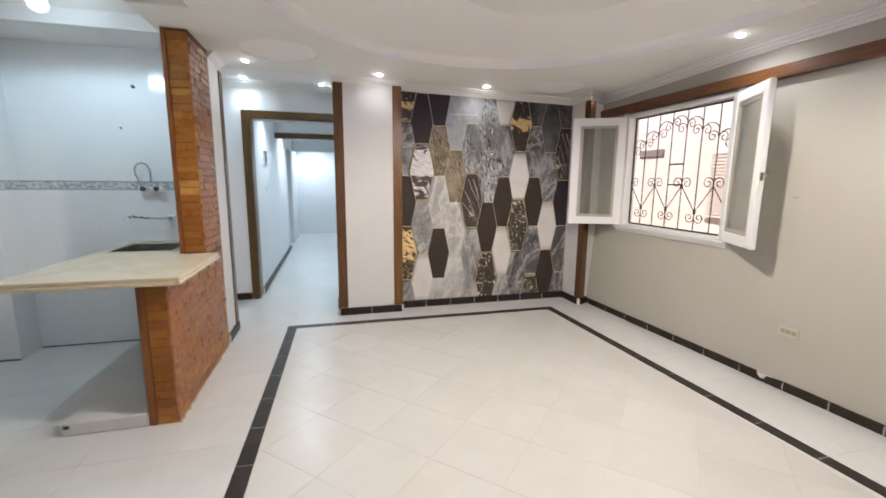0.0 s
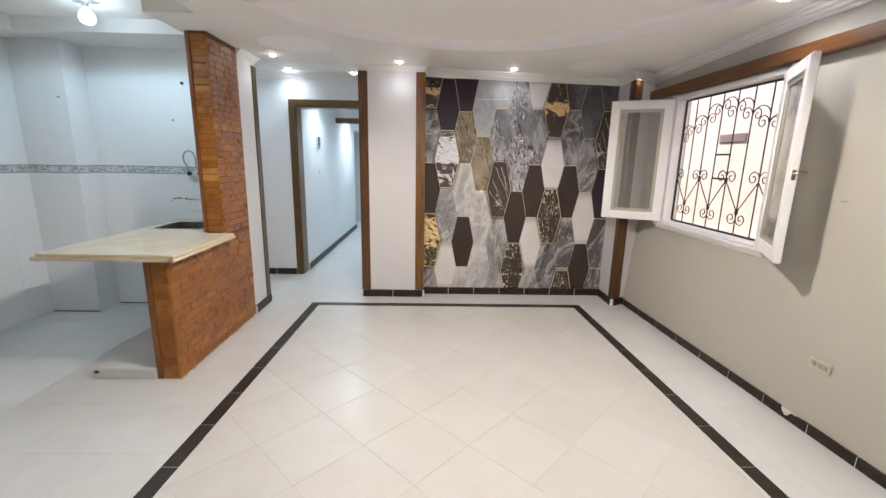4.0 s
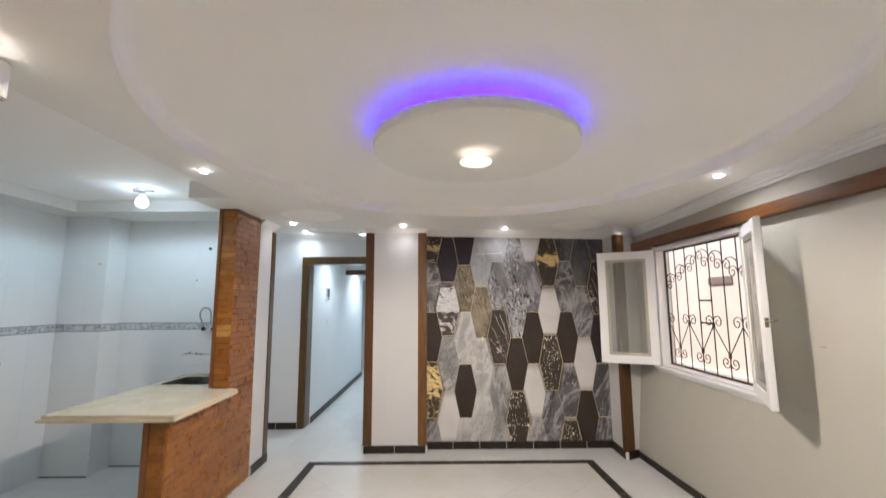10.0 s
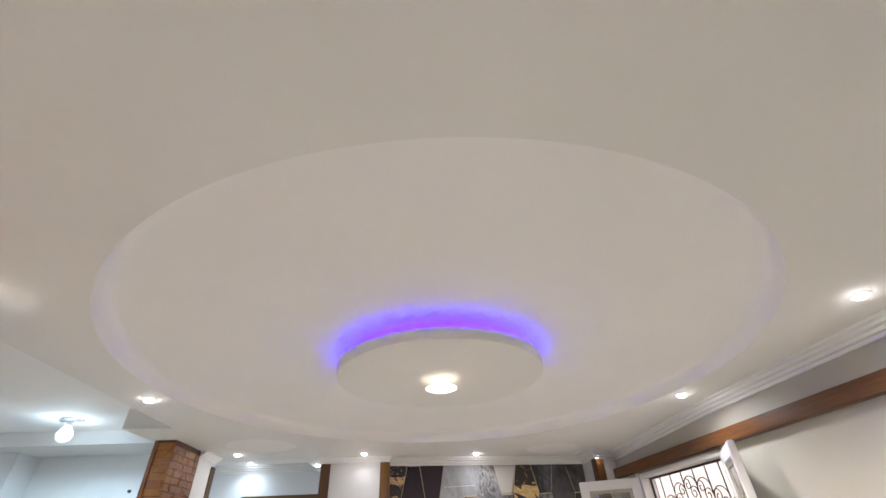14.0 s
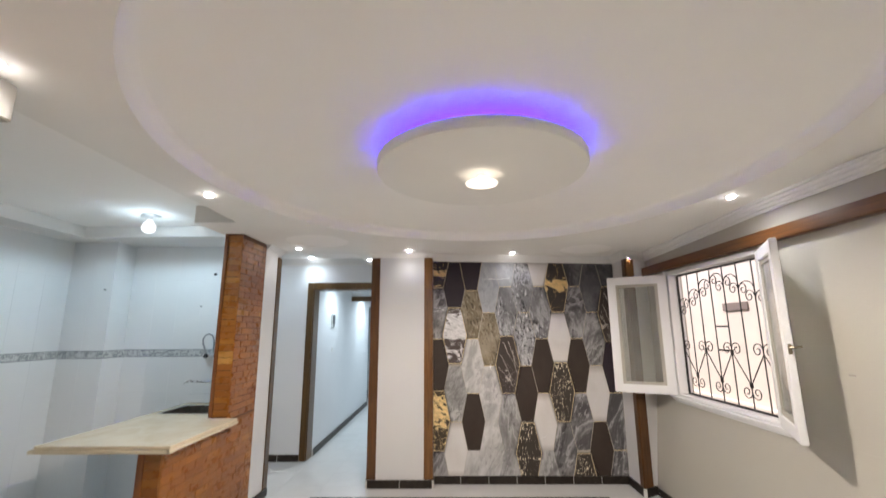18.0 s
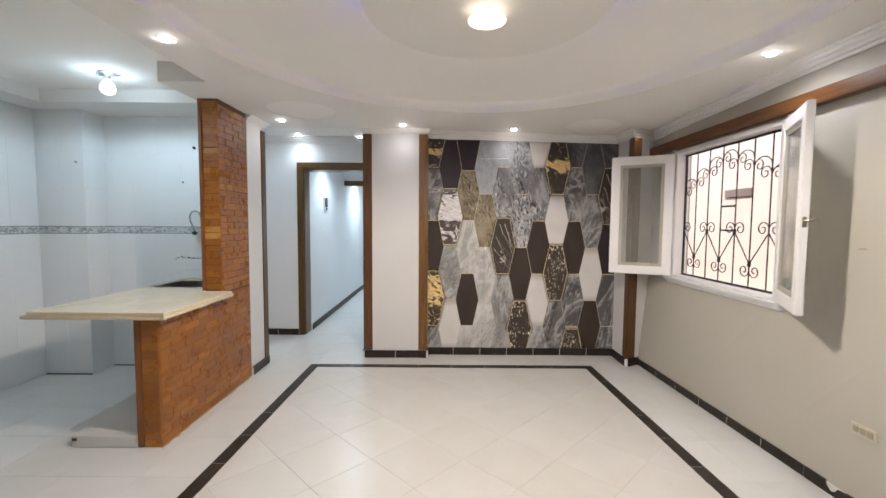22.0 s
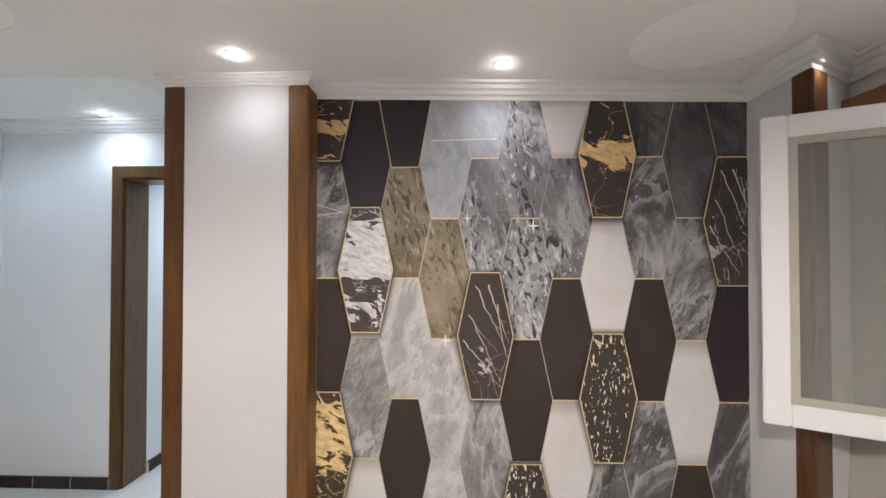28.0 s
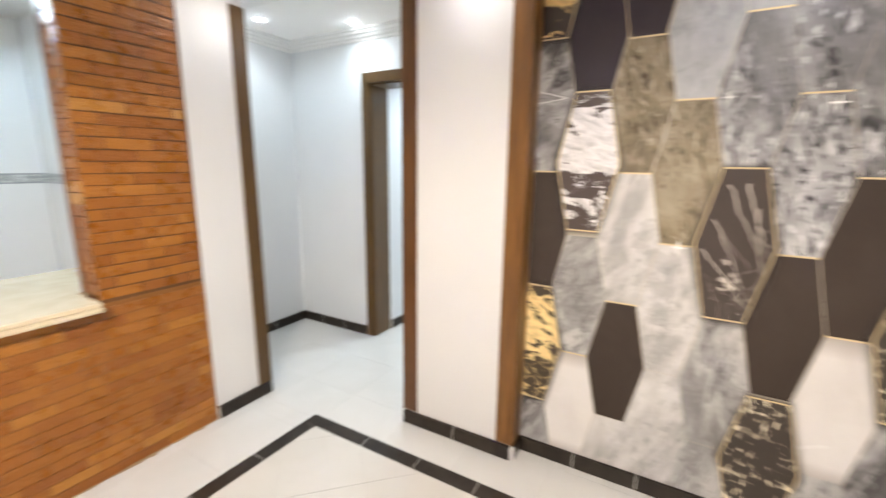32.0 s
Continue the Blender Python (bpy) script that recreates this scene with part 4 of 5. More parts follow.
def printed_veins(seed, cx, cz):
    """Crooked pale veins falling across one hexagon, one part for each run."""
    q = random.Random(seed)

    def inside(x, z):
        f = abs(z - cz) / (PITCH / 2)
        return f < 0.96 and abs(x - cx) < (FULL / 2 + (FLAT - FULL) / 2 * f) * 0.95 and M_X0 + 0.004 < x < M_X1 - 0.004

    def run(x, z, dx, dz, wide, n, depth):
        pts = []
        for k in range(n):
            if not inside(x, z):
                break
            pts.append((x, z, wide * (1.0 - 0.8 * k / n)))
            if depth < 2 and k > 1 and q.random() < 0.10:
                run(x, z, dx * q.uniform(1.2, 2.4), dz * q.uniform(0.2, 0.8), wide * 0.55, n // 2, depth + 1)
            x, z = x + dx * q.uniform(0.3, 1.7), z + dz * q.uniform(0.6, 1.3)
        if len(pts) < 3:
            return
        bm = bmesh.new()
        rows = [[bm.verts.new((u, -0.0068, v)) for u in (x - w, x + w)] for x, v, w in pts]
        for (a, b), (d, e) in zip(rows, rows[1:]):
            bm.faces.new((a, b, e, d))
        part("printed_vein", bm, VEIN, mural, "pale crooked printed vein")

    for x, z, dx, dz, wide, n in ((-0.050, 0.235, 0.0065, -0.017, 0.0034, 26), (0.012, 0.24, 0.0055, -0.016, 0.0040, 18), (-0.075, 0.10, 0.0072, -0.016, 0.0030, 22),
                                  (-0.095, -0.02, 0.0095, -0.013, 0.0038, 18), (-0.03, -0.13, 0.012, 0.006, 0.0026, 12), (0.06, 0.15, 0.003, -0.018, 0.0030, 16)):
        run(cx + x + q.uniform(-0.01, 0.01), cz + z, dx, dz, wide, n, 0)


VEIN = mat_paint("printed_vein", (0.70, 0.64, 0.56), 0.4, 0.3)
for c, r_ in ((4, 2), (10, 1)):
    printed_veins(20 + c, *cell_centre(c, r_))

GLINT = mat_paint("printed_glint", (0.86, 0.85, 0.84), 0.4, 0.05)
for x, z, r in ((0.727, 1.735, 0.022), (1.036, 1.700, 0.032), (0.625, 1.160, 0.030)):
    bm = bmesh.new()
    vs = [bm.verts.new((x + (r if k % 2 == 0 else r * 0.22) * math.cos(k * math.pi / 4), -0.0078, z + (r * 1.2 if k % 2 == 0 else r * 0.22) * math.sin(k * math.pi / 4))) for k in range(8)]
    bm.faces.new(vs[::-1])
    part("printed_glint", bm, GLINT, mural, "white printed sparkle")

for a, b in (((0.552, 2.105), (0.862, 2.112)), ((0.012, 1.802), (0.130, 1.770)), ((0.012, 1.752), (0.130, 1.768)), ((1.10, 0.42), (1.19, 0.46))):
    bm = bmesh.new()
    tube(bm, [(a[0], -0.0046, a[1]), ((a[0] + b[0]) / 2, -0.0046, (a[1] + b[1]) / 2), (b[0], -0.0046, b[1])], 0.0016, 6)
    part("printed_stroke", bm, GLINT, mural, "thin pale printed stroke")

for a, b in (((0.3075, 2.3), (0.3655, 1.984)), ((0.557, 2.3), (0.499, 1.984))):
    bm = bmesh.new()
    tube(bm, [(a[0], -0.0046, a[1]), ((a[0] + b[0]) / 2, -0.0046, (a[1] + b[1]) / 2), (b[0], -0.0046, b[1])], 0.0022, 6)
    part("gold_line", bm, GOLD, mural, "thin gold line")

# ---- centre ceiling disc, bulb and violet strip ----
DISC = (0.348, -2.60, 0.54)
disc = thing("ceiling_disc", (DISC[0], DISC[1], 2.335), "round cream gypsum disc hung in the ceiling recess", "ceiling light")
bm = bmesh.new()
lathe(bm, [(0.0, 2.338), (0.522, 2.338), (0.529, 2.341), (0.532, 2.347), (0.532, 2.390), (0.529, 2.394), (0.0, 2.394)], (DISC[0], DISC[1], 0), 96)
part("disc", bm, CEIL, disc, "", True)
bm = bmesh.new()
lathe(bm, [(0.0, 2.393), (0.36, 2.393), (0.36, Z_UP), (0.0, Z_UP)], (DISC[0], DISC[1], 0), 64)
part("hub", bm, CEIL, disc, "", True)
bm = bmesh.new()
lathe(bm, [(0.405, 2.396), (0.415, 2.396), (0.415, 2.402), (0.405, 2.402), (0.405, 2.396)], (DISC[0], DISC[1], 0), 96)
part("led_strip", bm, LED, disc, "violet glowing LED strip")
# Unseen upstand, added to stop the LED glow short of the cove.
bm = bmesh.new()
lathe(bm, [(0.46, 2.393), (0.466, 2.393), (0.466, 2.416), (0.46, 2.416), (0.46, 2.393)], (DISC[0], DISC[1], 0), 96)
part("lip", bm, CEIL, disc, "low unseen upstand added to cut off the LED glow")
bulb = thing("ceiling_bulb", (0.350, -2.61, 2.26), "lit warm white bulb under the ceiling disc", "bulb")
bm = bmesh.new()
lathe(bm, [(0.0, 2.3385), (0.028, 2.3385), (0.028, 2.334), (0.018, 2.330), (0.0, 2.330)], (0.350, -2.61, 0))
part("rose", bm, PLASTIC_W, bulb, "", True)
bm = bmesh.new()
lathe(bm, [(0.014, 2.335), (0.020, 2.326), (0.038, 2.313), (0.066, 2.302), (0.081, 2.295), (0.081, 2.290), (0.070, 2.286), (0.040, 2.284), (0.0, 2.283)], (0.350, -2.61, 0), 32)
part("globe", bm, BULB_WARM, bulb, "", True).visible_shadow = False


def downlight(x, y, z, glow, label):
    ob = thing("ceiling_spot", (x, y, z - 0.025), label, "spotlight", "ceiling spots")
    bm = bmesh.new()
    lathe(bm, [(0.024, z + 0.004), (0.0365, z + 0.002), (0.037, z - 0.0015), (0.034, z - 0.003), (0.027, z - 0.0025)], (x, y, 0), 28)
    part("trim_ring", bm, PLASTIC_W, ob, "white trim ring", True)
    bm = bmesh.new()
    lathe(bm, [(0.027, z - 0.003), (0.026, z - 0.007), (0.020, z - 0.012), (0.010, z - 0.015), (0.0, z - 0.016)], (x, y, 0), 24)
    part("lens", bm, glow, ob, "glowing lens", True).visible_shadow = False
    return ob


spot = downlight(*SPOTS[0], Z_LOW, BULB, "small lit recessed spotlight in the dropped ceiling")
for x, y in SPOTS[1:]:
    copy_thing(spot, Matrix.Translation((x, y, Z_LOW - 0.025 - sag(x, y))))
spot = downlight(*HALL_SPOTS[0], BULB_COOL, "small lit recessed spotlight in the hall ceiling")
for x, y, z in HALL_SPOTS[1:]:
    copy_thing(spot, Matrix.Translation((x, y, z - 0.025)))
spot = downlight(-1.15, 1.55, 2.37, BULB_COOL, "small lit recessed spotlight in the corridor ceiling")
# y 6.5: fitting for the added lamp at the corridor's end
for y in (3.7, 6.5):
    copy_thing(spot, Matrix.Translation((-1.15, y, 2.345)))

# ---- kitchen lamp ----
klamp = thing("kitchen_lamp", (-2.33, -1.29, 2.36), "lit energy-saving bulb in a chrome ceiling fitting", "lamp")
bm = bmesh.new()
lathe(bm, [(0.0, 2.52), (0.060, 2.52), (0.062, 2.513), (0.036, 2.504), (0.020, 2.498), (0.018, 2.455), (0.0, 2.455)], (-2.33, -1.29, 0))
part("fitting", bm, CHROME, klamp, "", True)
bm = bmesh.new()
tube(bm, [(-2.41, -1.29, 2.512), (-2.39, -1.30, 2.502), (-2.33, -1.29, 2.500), (-2.28, -1.27, 2.506), (-2.25, -1.26, 2.513)], 0.006)
part("bracket", bm, CHROME, klamp, "chrome bracket", True)
bm = bmesh.new()
lathe(bm, [(0.018, 2.475), (0.026, 2.458), (0.044, 2.435), (0.052, 2.405), (0.044, 2.378), (0.022, 2.362), (0.0, 2.359)], (-2.33, -1.29, 0))
part("bulb", bm, BULB_KITCHEN, klamp, "glowing white bulb", True).visible_shadow = False


# ---- window ----
Y0, Y1, Z0, Z1 = WIN
window = structure("window_1", boxes((XR - 0.018, XR + 0.10, Y0, Y0 + 0.035, Z0, Z1), (XR - 0.018, XR + 0.10, Y1 - 0.035, Y1, Z0, Z1), (XR - 0.018, XR + 0.10, Y0 + 0.035, Y1 - 0.035, Z1 - 0.035, Z1),
                                     (XR - 0.018, XR + 0.10, Y0 + 0.035, Y1 - 0.035, Z0, Z0 + 0.02), bevel=0.004), WHITE_WOOD, "white wooden window with both sashes swung open inwards", "window")


def stays(name, bm, material, label):
    ob = new(name, mesh_of(name, bm, material))
    ob.parent = window
    return tagged(ob, label)


stays("architrave", boxes((XR - 0.022, XR + 0.001, Y0 - 0.05, Y0 - 0.002, Z0 - 0.01, Z1 + 0.03), (XR - 0.022, XR + 0.001, Y1 + 0.002, Y1 + 0.05, Z0 - 0.01, Z1 + 0.03), bevel=0.005), WHITE_WOOD, "white moulded window surround")
stays("sill", boxes((XR - 0.060, XR + 0.10, Y0 - 0.07, Y1 + 0.07, Z0 - 0.018, Z0 - 0.001), (XR - 0.044, XR + 0.001, Y0 - 0.06, Y1 + 0.06, Z0 - 0.036, Z0 - 0.018),
                    (XR - 0.028, XR + 0.001, Y0 - 0.05, Y1 + 0.05, Z0 - 0.056, Z0 - 0.036), bevel=0.005), WHITE_WOOD, "white stepped sill moulding")

GLASS = Nodes("dusty_glass", 0.06)
GLASS.colour((0.86, 0.86, 0.80))
GLASS.b.inputs["Transmission Weight"].default_value, GLASS.b.inputs["IOR"].default_value = 0.88, 1.25
GLASS.rough(GLASS.math("ADD", GLASS.math("MULTIPLY", GLASS.noise(3, 4), 0.16), 0.02))
GLASS = GLASS.mat
TAPE = mat_paint("grey_beige_glazing_rebate", (0.42, 0.385, 0.32), 0.6, 0.1)


def sash(hinge, angle, side, label, handle):
    """A casement from its hinge along +x, turned by angle; its frame carries the pane and fittings."""
    w, h, t, s, b = 0.53, Z1 - Z0 - 0.030, 0.038, 0.078, 0.028
    place = Matrix.Translation((hinge[0], hinge[1], Z0 + 0.006)) @ Matrix.Rotation(radians(angle), 4, "Z")

    def add(name, bm, material, parent, text="", smooth=False):
        bmesh.ops.transform(bm, matrix=place, verts=bm.verts)
        ob = new(name, mesh_of(name, bm, material, smooth))
        ob.parent = parent
        return tagged(ob, text)

    frame_ = add("sash", boxes((0, s, -t / 2, t / 2, 0, h), (w - s, w, -t / 2, t / 2, 0, h), (s - 0.002, w - s + 0.002, -t / 2 + 0.001, t / 2 - 0.001, 0, s),
                               (s - 0.002, w - s + 0.002, -t / 2 + 0.001, t / 2 - 0.001, h - s, h), bevel=0.005), WHITE_WOOD, window, label)
    for d in ((s, s + b, -0.011, 0.011, s, h - s), (w - s - b, w - s, -0.011, 0.011, s, h - s), (s + b, w - s - b, -0.011, 0.011, s, s + b), (s + b, w - s - b, -0.011, 0.011, h - s - b, h - s)):
        add("glazing_bead", boxes(d, bevel=0.002), TAPE, frame_, "grey-beige glazing bead")
    add("pane", boxes((s + b - 0.004, w - s - b + 0.004, -0.002, 0.002, s + b - 0.004, h - s - b + 0.004)), GLASS, frame_, "dusty glass pane")
    for z in (0.15, h - 0.15):
        bm = bmesh.new()
        tube(bm, [(0.0, side * t * 0.55, z - 0.035), (0.0, side * t * 0.55, z + 0.035)], 0.006)
        add("hinge", bm, PLASTIC_W, frame_, "painted hinge", True)
    if handle:
        z = h * 0.43
        add("handle_plate", boxes((w - 0.002, w + 0.004, -0.009, 0.009, z - 0.015, z + 0.04), bevel=0.002), BRASS, frame_, "brass handle plate")
        bm = bmesh.new()
        tube(bm, [(w, 0.0, z + 0.02), (w + 0.030, 0.0, z + 0.02), (w + 0.040, 0.015, z + 0.022), (w + 0.044, 0.045, z + 0.028)], 0.0055)
        add("handle", bm, BRASS, frame_, "brass lever handle", True)


sash((XR - 0.022, Y1 - 0.003), 153.0, -1, "white sash swung open before the corner pier", False)
sash((XR - 0.022, Y0 + 0.005), 241.5, 1, "white sash swung open towards the wall", True)

# ---- iron grille ----
GX = 2.352
grille = thing("window_grille", (GX, (Y0 + Y1) / 2, Z0 + 0.02), "black wrought iron window grille with scrolls", "grille")
g0, g1, gb, gt = Y1 - 0.037, Y0 + 0.037, Z0 + 0.022, Z1 - 0.037
for d in ((GX - 0.008, GX + 0.008, g1, g0, gb, gb + 0.014), (GX - 0.008, GX + 0.008, g1, g0, gt - 0.014, gt), (GX - 0.008, GX + 0.008, g1, g1 + 0.012, gb + 0.014, gt - 0.014), (GX - 0.008, GX + 0.008, g0 - 0.012, g0, gb + 0.014, gt - 0.014)):
    part("frame_bar", boxes(d, bevel=0.002), IRON, grille)
cell = (g0 - g1) / 7
BARS = [g0 - cell * i for i in range(8)]
for y in BARS[1:-1]:
    bm = bmesh.new()
    tube(bm, [(GX, y, gb + 0.01), (GX, y, gt - 0.01)], 0.0048, 8)
    part("bar", bm, IRON, grille, "", True)


def scroll(y, z, r, start, turns, hand, squash=1.0):
    """A spiral in the grille's plane from its outer end to its eye."""
    pts = []
    n = max(10, int(16 * turns))
    for i in range(n + 1):
        s = i / n
        a = start + hand * s * turns * 2 * math.pi
        q = r * (1 - 0.80 * s)
        pts.append((GX, y + q * math.cos(a) * squash, z + q * math.sin(a)))
    return pts


for i, z in enumerate((1.735, 1.805, 1.875, 1.905, 1.875, 1.805, 1.735)):
    a, b = BARS[i], BARS[i + 1]
    m, flip = (a + b) / 2, 1 if i < 3 else -1
    r = cell / 2
    arch = [(GX, m - flip * r * math.cos(math.pi * s / 10) * -1, z + 0.022 + r * 0.85 * math.sin(math.pi * s / 10)) for s in range(11)]
    bm = bmesh.new()
    tube(bm, arch, 0.0042, 6)
    tube(bm, scroll(m - flip * r * 0.42, z + 0.035, r * 0.60, 0.0 if flip < 0 else math.pi, 1.3, 1 if flip < 0 else -1), 0.0038, 6)
    tube(bm, scroll(m + flip * r * 0.30, z - 0.022, r * 0.62, math.pi if flip < 0 else 0.0, 1.4, 1 if flip > 0 else -1), 0.0038, 6)
    part("scroll", bm, IRON, grille, "", True)
for i in (0, 2, 4, 6):
    for side in (-1, 1):
        k = i + side
        if 0 <= k <= 7:
            bm = bmesh.new()
            tube(bm, [(GX, BARS[i], 1.375), (GX, (BARS[i] + BARS[k]) / 2, 1.262), (GX, BARS[k], 1.150)], 0.0045, 6)
            c = BARS[i] - side * 0.054
            tube(bm, [(GX, BARS[i], 1.375)] + scroll(c, 1.400, 0.054, math.pi * (0.0 if side > 0 else 1.0), 1.35, 1 if side > 0 else -1), 0.004, 6)
            c = BARS[k] + side * 0.040
            if 0 < k < 7:
                c = BARS[k] + side * 0.050
                tube(bm, [(GX, BARS[k], 1.150)] + scroll(c, 1.100, 0.050, math.pi * (1.0 if side > 0 else 0.0), 1.35, 1 if side > 0 else -1), 0.004, 6)
            part("scroll", bm, IRON, grille, "", True)
for z in (1.385, 1.570):
    part("cross_bar", boxes((GX - 0.004, GX + 0.004, BARS[4], BARS[3], z - 0.007, z + 0.007)), IRON, grille)
for i in (2, 4):
    part("collar", boxes((GX - 0.009, GX + 0.009, BARS[i] - 0.010, BARS[i] + 0.010, 1.355, 1.395), bevel=0.003), IRON, grille)
for i in (1, 3, 5):
    part("collar", boxes((GX - 0.009, GX + 0.009, BARS[i] - 0.010, BARS[i] + 0.010, 1.130, 1.170), bevel=0.003), IRON, grille)

# ---- house across the light well ----
FACADE = mat_paint("cream_facade", (0.68, 0.585, 0.515), 0.85, 0.14)
FX = 3.95
house = thing("facing_house", (FX, -1.2, -3.0), "sunlit cream plastered house wall across the light well", "house")
part("wall", boxes((FX, FX + 0.5, -14, 12, -3.0, 9.0)), FACADE, house)
part("ledge", boxes((FX - 0.10, FX, -14, 12, 0.55, 0.63), bevel=0.01), FACADE, house)
part("panel", boxes((FX - 0.018, FX, 0.66, 1.15, 1.78, 1.885), bevel=0.006), mat_paint("weathered_panel", (0.26, 0.20, 0.175), 0.7, 0.45), house, "dark weathered strip on the facing wall")
shutter = part("shutter", boxes((FX - 0.03, FX, -0.95, -0.12, 0.95, 1.80)), FACADE, house, "closed louvred shutter")
for i in range(20):
    part("slat", boxes((FX - 0.05, FX - 0.028, -0.91, -0.16, 0.98 + i * 0.041, 1.004 + i * 0.041)), FACADE, shutter)
structure("ground", boxes((-60, 60, -60, 60, -3.2, -3.0)), mat_paint("ground_concrete", (0.32, 0.30, 0.28), 0.9, 0.2), "dusty concrete ground of the light well", "ground")

# ---- kitchen fittings ----
faucet = thing("kitchen_faucet", (-2.04, Y_KIT, 1.07), "chrome wall faucet with a long thin spout", "faucet")
bm = bmesh.new()
lathe(bm, [(0.0, 0.0), (0.026, 0.0), (0.026, 0.008), (0.014, 0.014), (0.014, 0.045), (0.0, 0.045)], (-2.04, Y_KIT, 1.07), 20, Matrix.Rotation(radians(90), 4, "X"))
part("body", bm, CHROME, faucet, "", True)
bm = bmesh.new()
tube(bm, [(-2.04, -0.46, 1.07), (-2.07, -0.52, 1.072), (-2.15, -0.60, 1.085), (-2.22, -0.66, 1.10), (-2.25, -0.685, 1.098), (-2.26, -0.695, 1.075)], 0.0095)
part("spout", bm, CHROME, faucet, "", True)
bm = bmesh.new()
tube(bm, [(-2.04, -0.465, 1.07), (-2.01, -0.475, 1.088), (-1.98, -0.48, 1.092)], 0.007)
part("lever", bm, CHROME, faucet, "", True)
valve = thing("sprayer_tap", (-2.15, Y_KIT, 1.31), "chrome wall valve with a looped flexible hose", "tap")
bm = bmesh.new()
tube(bm, [(-2.235, -0.465, 1.315), (-2.06, -0.465, 1.315)], 0.017, 12)
tube(bm, [(-2.15, Y_KIT, 1.315), (-2.15, -0.47, 1.315)], 0.014, 10)
part("body", bm, CHROME, valve, "", True)
for x in (-2.20, -2.10):
    bm = bmesh.new()
    lathe(bm, [(0.0, 0.0), (0.020, 0.0), (0.022, 0.012), (0.016, 0.026), (0.0, 0.028)], (x, -0.478, 1.315), 12, Matrix.Rotation(radians(90), 4, "X"))
    part("knob", bm, DARK, valve, "dark knob", True)
bm = bmesh.new()
tube(bm, [(-2.205, -0.47, 1.33), (-2.225, -0.47, 1.38), (-2.245, -0.475, 1.43), (-2.245, -0.48, 1.475), (-2.225, -0.48, 1.512), (-2.19, -0.48, 1.525), (-2.155, -0.48, 1.510), (-2.138, -0.478, 1.47), (-2.135, -0.475, 1.42), (-2.14, -0.472, 1.36)], 0.0075)
part("hose", bm, RUBBER, valve, "grey looped hose", True)
tap = thing("wall_stopcock", (X_KIT, -1.24, 1.085), "dark metal stopcock on the tiled side wall", "tap")
bm = bmesh.new()
lathe(bm, [(0.0, 0.0), (0.030, 0.0), (0.030, 0.006), (0.013, 0.012), (0.013, 0.055), (0.024, 0.060), (0.026, 0.085), (0.0, 0.088)], (X_KIT, -1.24, 1.085), 18, Matrix.Rotation(radians(90), 4, "Y"))
part("body", bm, mat_metal("dark_metal", (0.16, 0.17, 0.18), 0.35), tap, "", True)
bm = bmesh.new()
tube(bm, [(X_KIT + 0.07, -1.24, 1.085), (X_KIT + 0.075, -1.285, 1.085)], 0.010)
part("lever", bm, DARK, tap, "dark lever", True)


def stub(x, y, z, r, label, material):
    ob = thing("wall_plug", (x, y, z), label, "plug")
    bm = bmesh.new()
    lathe(bm, [(0.0, 0.0), (r, 0.0), (r, 0.016), (r * 0.6, 0.022), (0.0, 0.022)], (x, y, z), 12, Matrix.Rotation(radians(90), 4, "X"))
    part("cap", bm, material, ob, "", True)


stub(-2.215, Y_KIT, 2.125, 0.013, "small dark pipe plug in the kitchen tiles", DARK)
stub(-2.33, Y_KIT, 1.80, 0.006, "small dark plug in the kitchen tiles", DARK)
stub(-3.13, -0.67, 1.95, 0.005, "small dark plug in the kitchen tiles", DARK)


def switch_plate(name, place, normal, w, h, material, face, label, category):
    """A rounded plate with rockers, flat on a wall. normal: the wall's outward axis."""
    ob = thing(name, place, label, category)
    turn = Matrix.Translation(place) @ Matrix.Rotation(math.atan2(normal[1], normal[0]), 4, "Z")

    def add(part_name, bm, m, text=""):
        bmesh.ops.transform(bm, matrix=turn, verts=bm.verts)
        return part(part_name, bm, m, ob, text)

    add("plate", boxes((0.0, 0.010, -w / 2, w / 2, -h / 2, h / 2), bevel=0.004), material)
    n = 3 if w > h * 1.3 else 1
    for i in range(n):
        u = (i - (n - 1) / 2) * w * 0.27
        add("rocker", boxes((0.008, 0.014, u - w * 0.11, u + w * 0.11, -h * 0.26, h * 0.26), bevel=0.002), face)
    return ob


switch_plate("wall_socket", (foot(-2.45) * 0.57 + XR * 0.43 + 0.0015, -2.45, 0.410), (-1, 0), 0.130, 0.060, PLASTIC, mat_paint("olive_plastic", (0.36, 0.32, 0.235), 0.4), "cream wall socket with a darker olive face, low on the wall", "socket")
switch_plate("light_switch", (X_COR, 1.69, 1.275), (1, 0), 0.07, 0.075, PLASTIC_W, PLASTIC_W, "small white switch on the corridor wall", "switch")
phone = thing("intercom", (X_COR, 1.66, 1.69), "small white intercom with a dark screen on the corridor wall", "intercom")
part("base", boxes((X_COR, X_COR + 0.022, 1.575, 1.725, 1.595, 1.785), bevel=0.006), PLASTIC_W, phone)
part("screen", boxes((X_COR + 0.0225, X_COR + 0.026, 1.587, 1.713, 1.640, 1.776), bevel=0.001), DARK, phone, "dark screen")
for i in range(3):
    part("button", boxes((X_COR + 0.0225, X_COR + 0.027, 1.612 + i * 0.032, 1.634 + i * 0.032, 1.606, 1.626), bevel=0.001), DARK, phone, "small dark button")

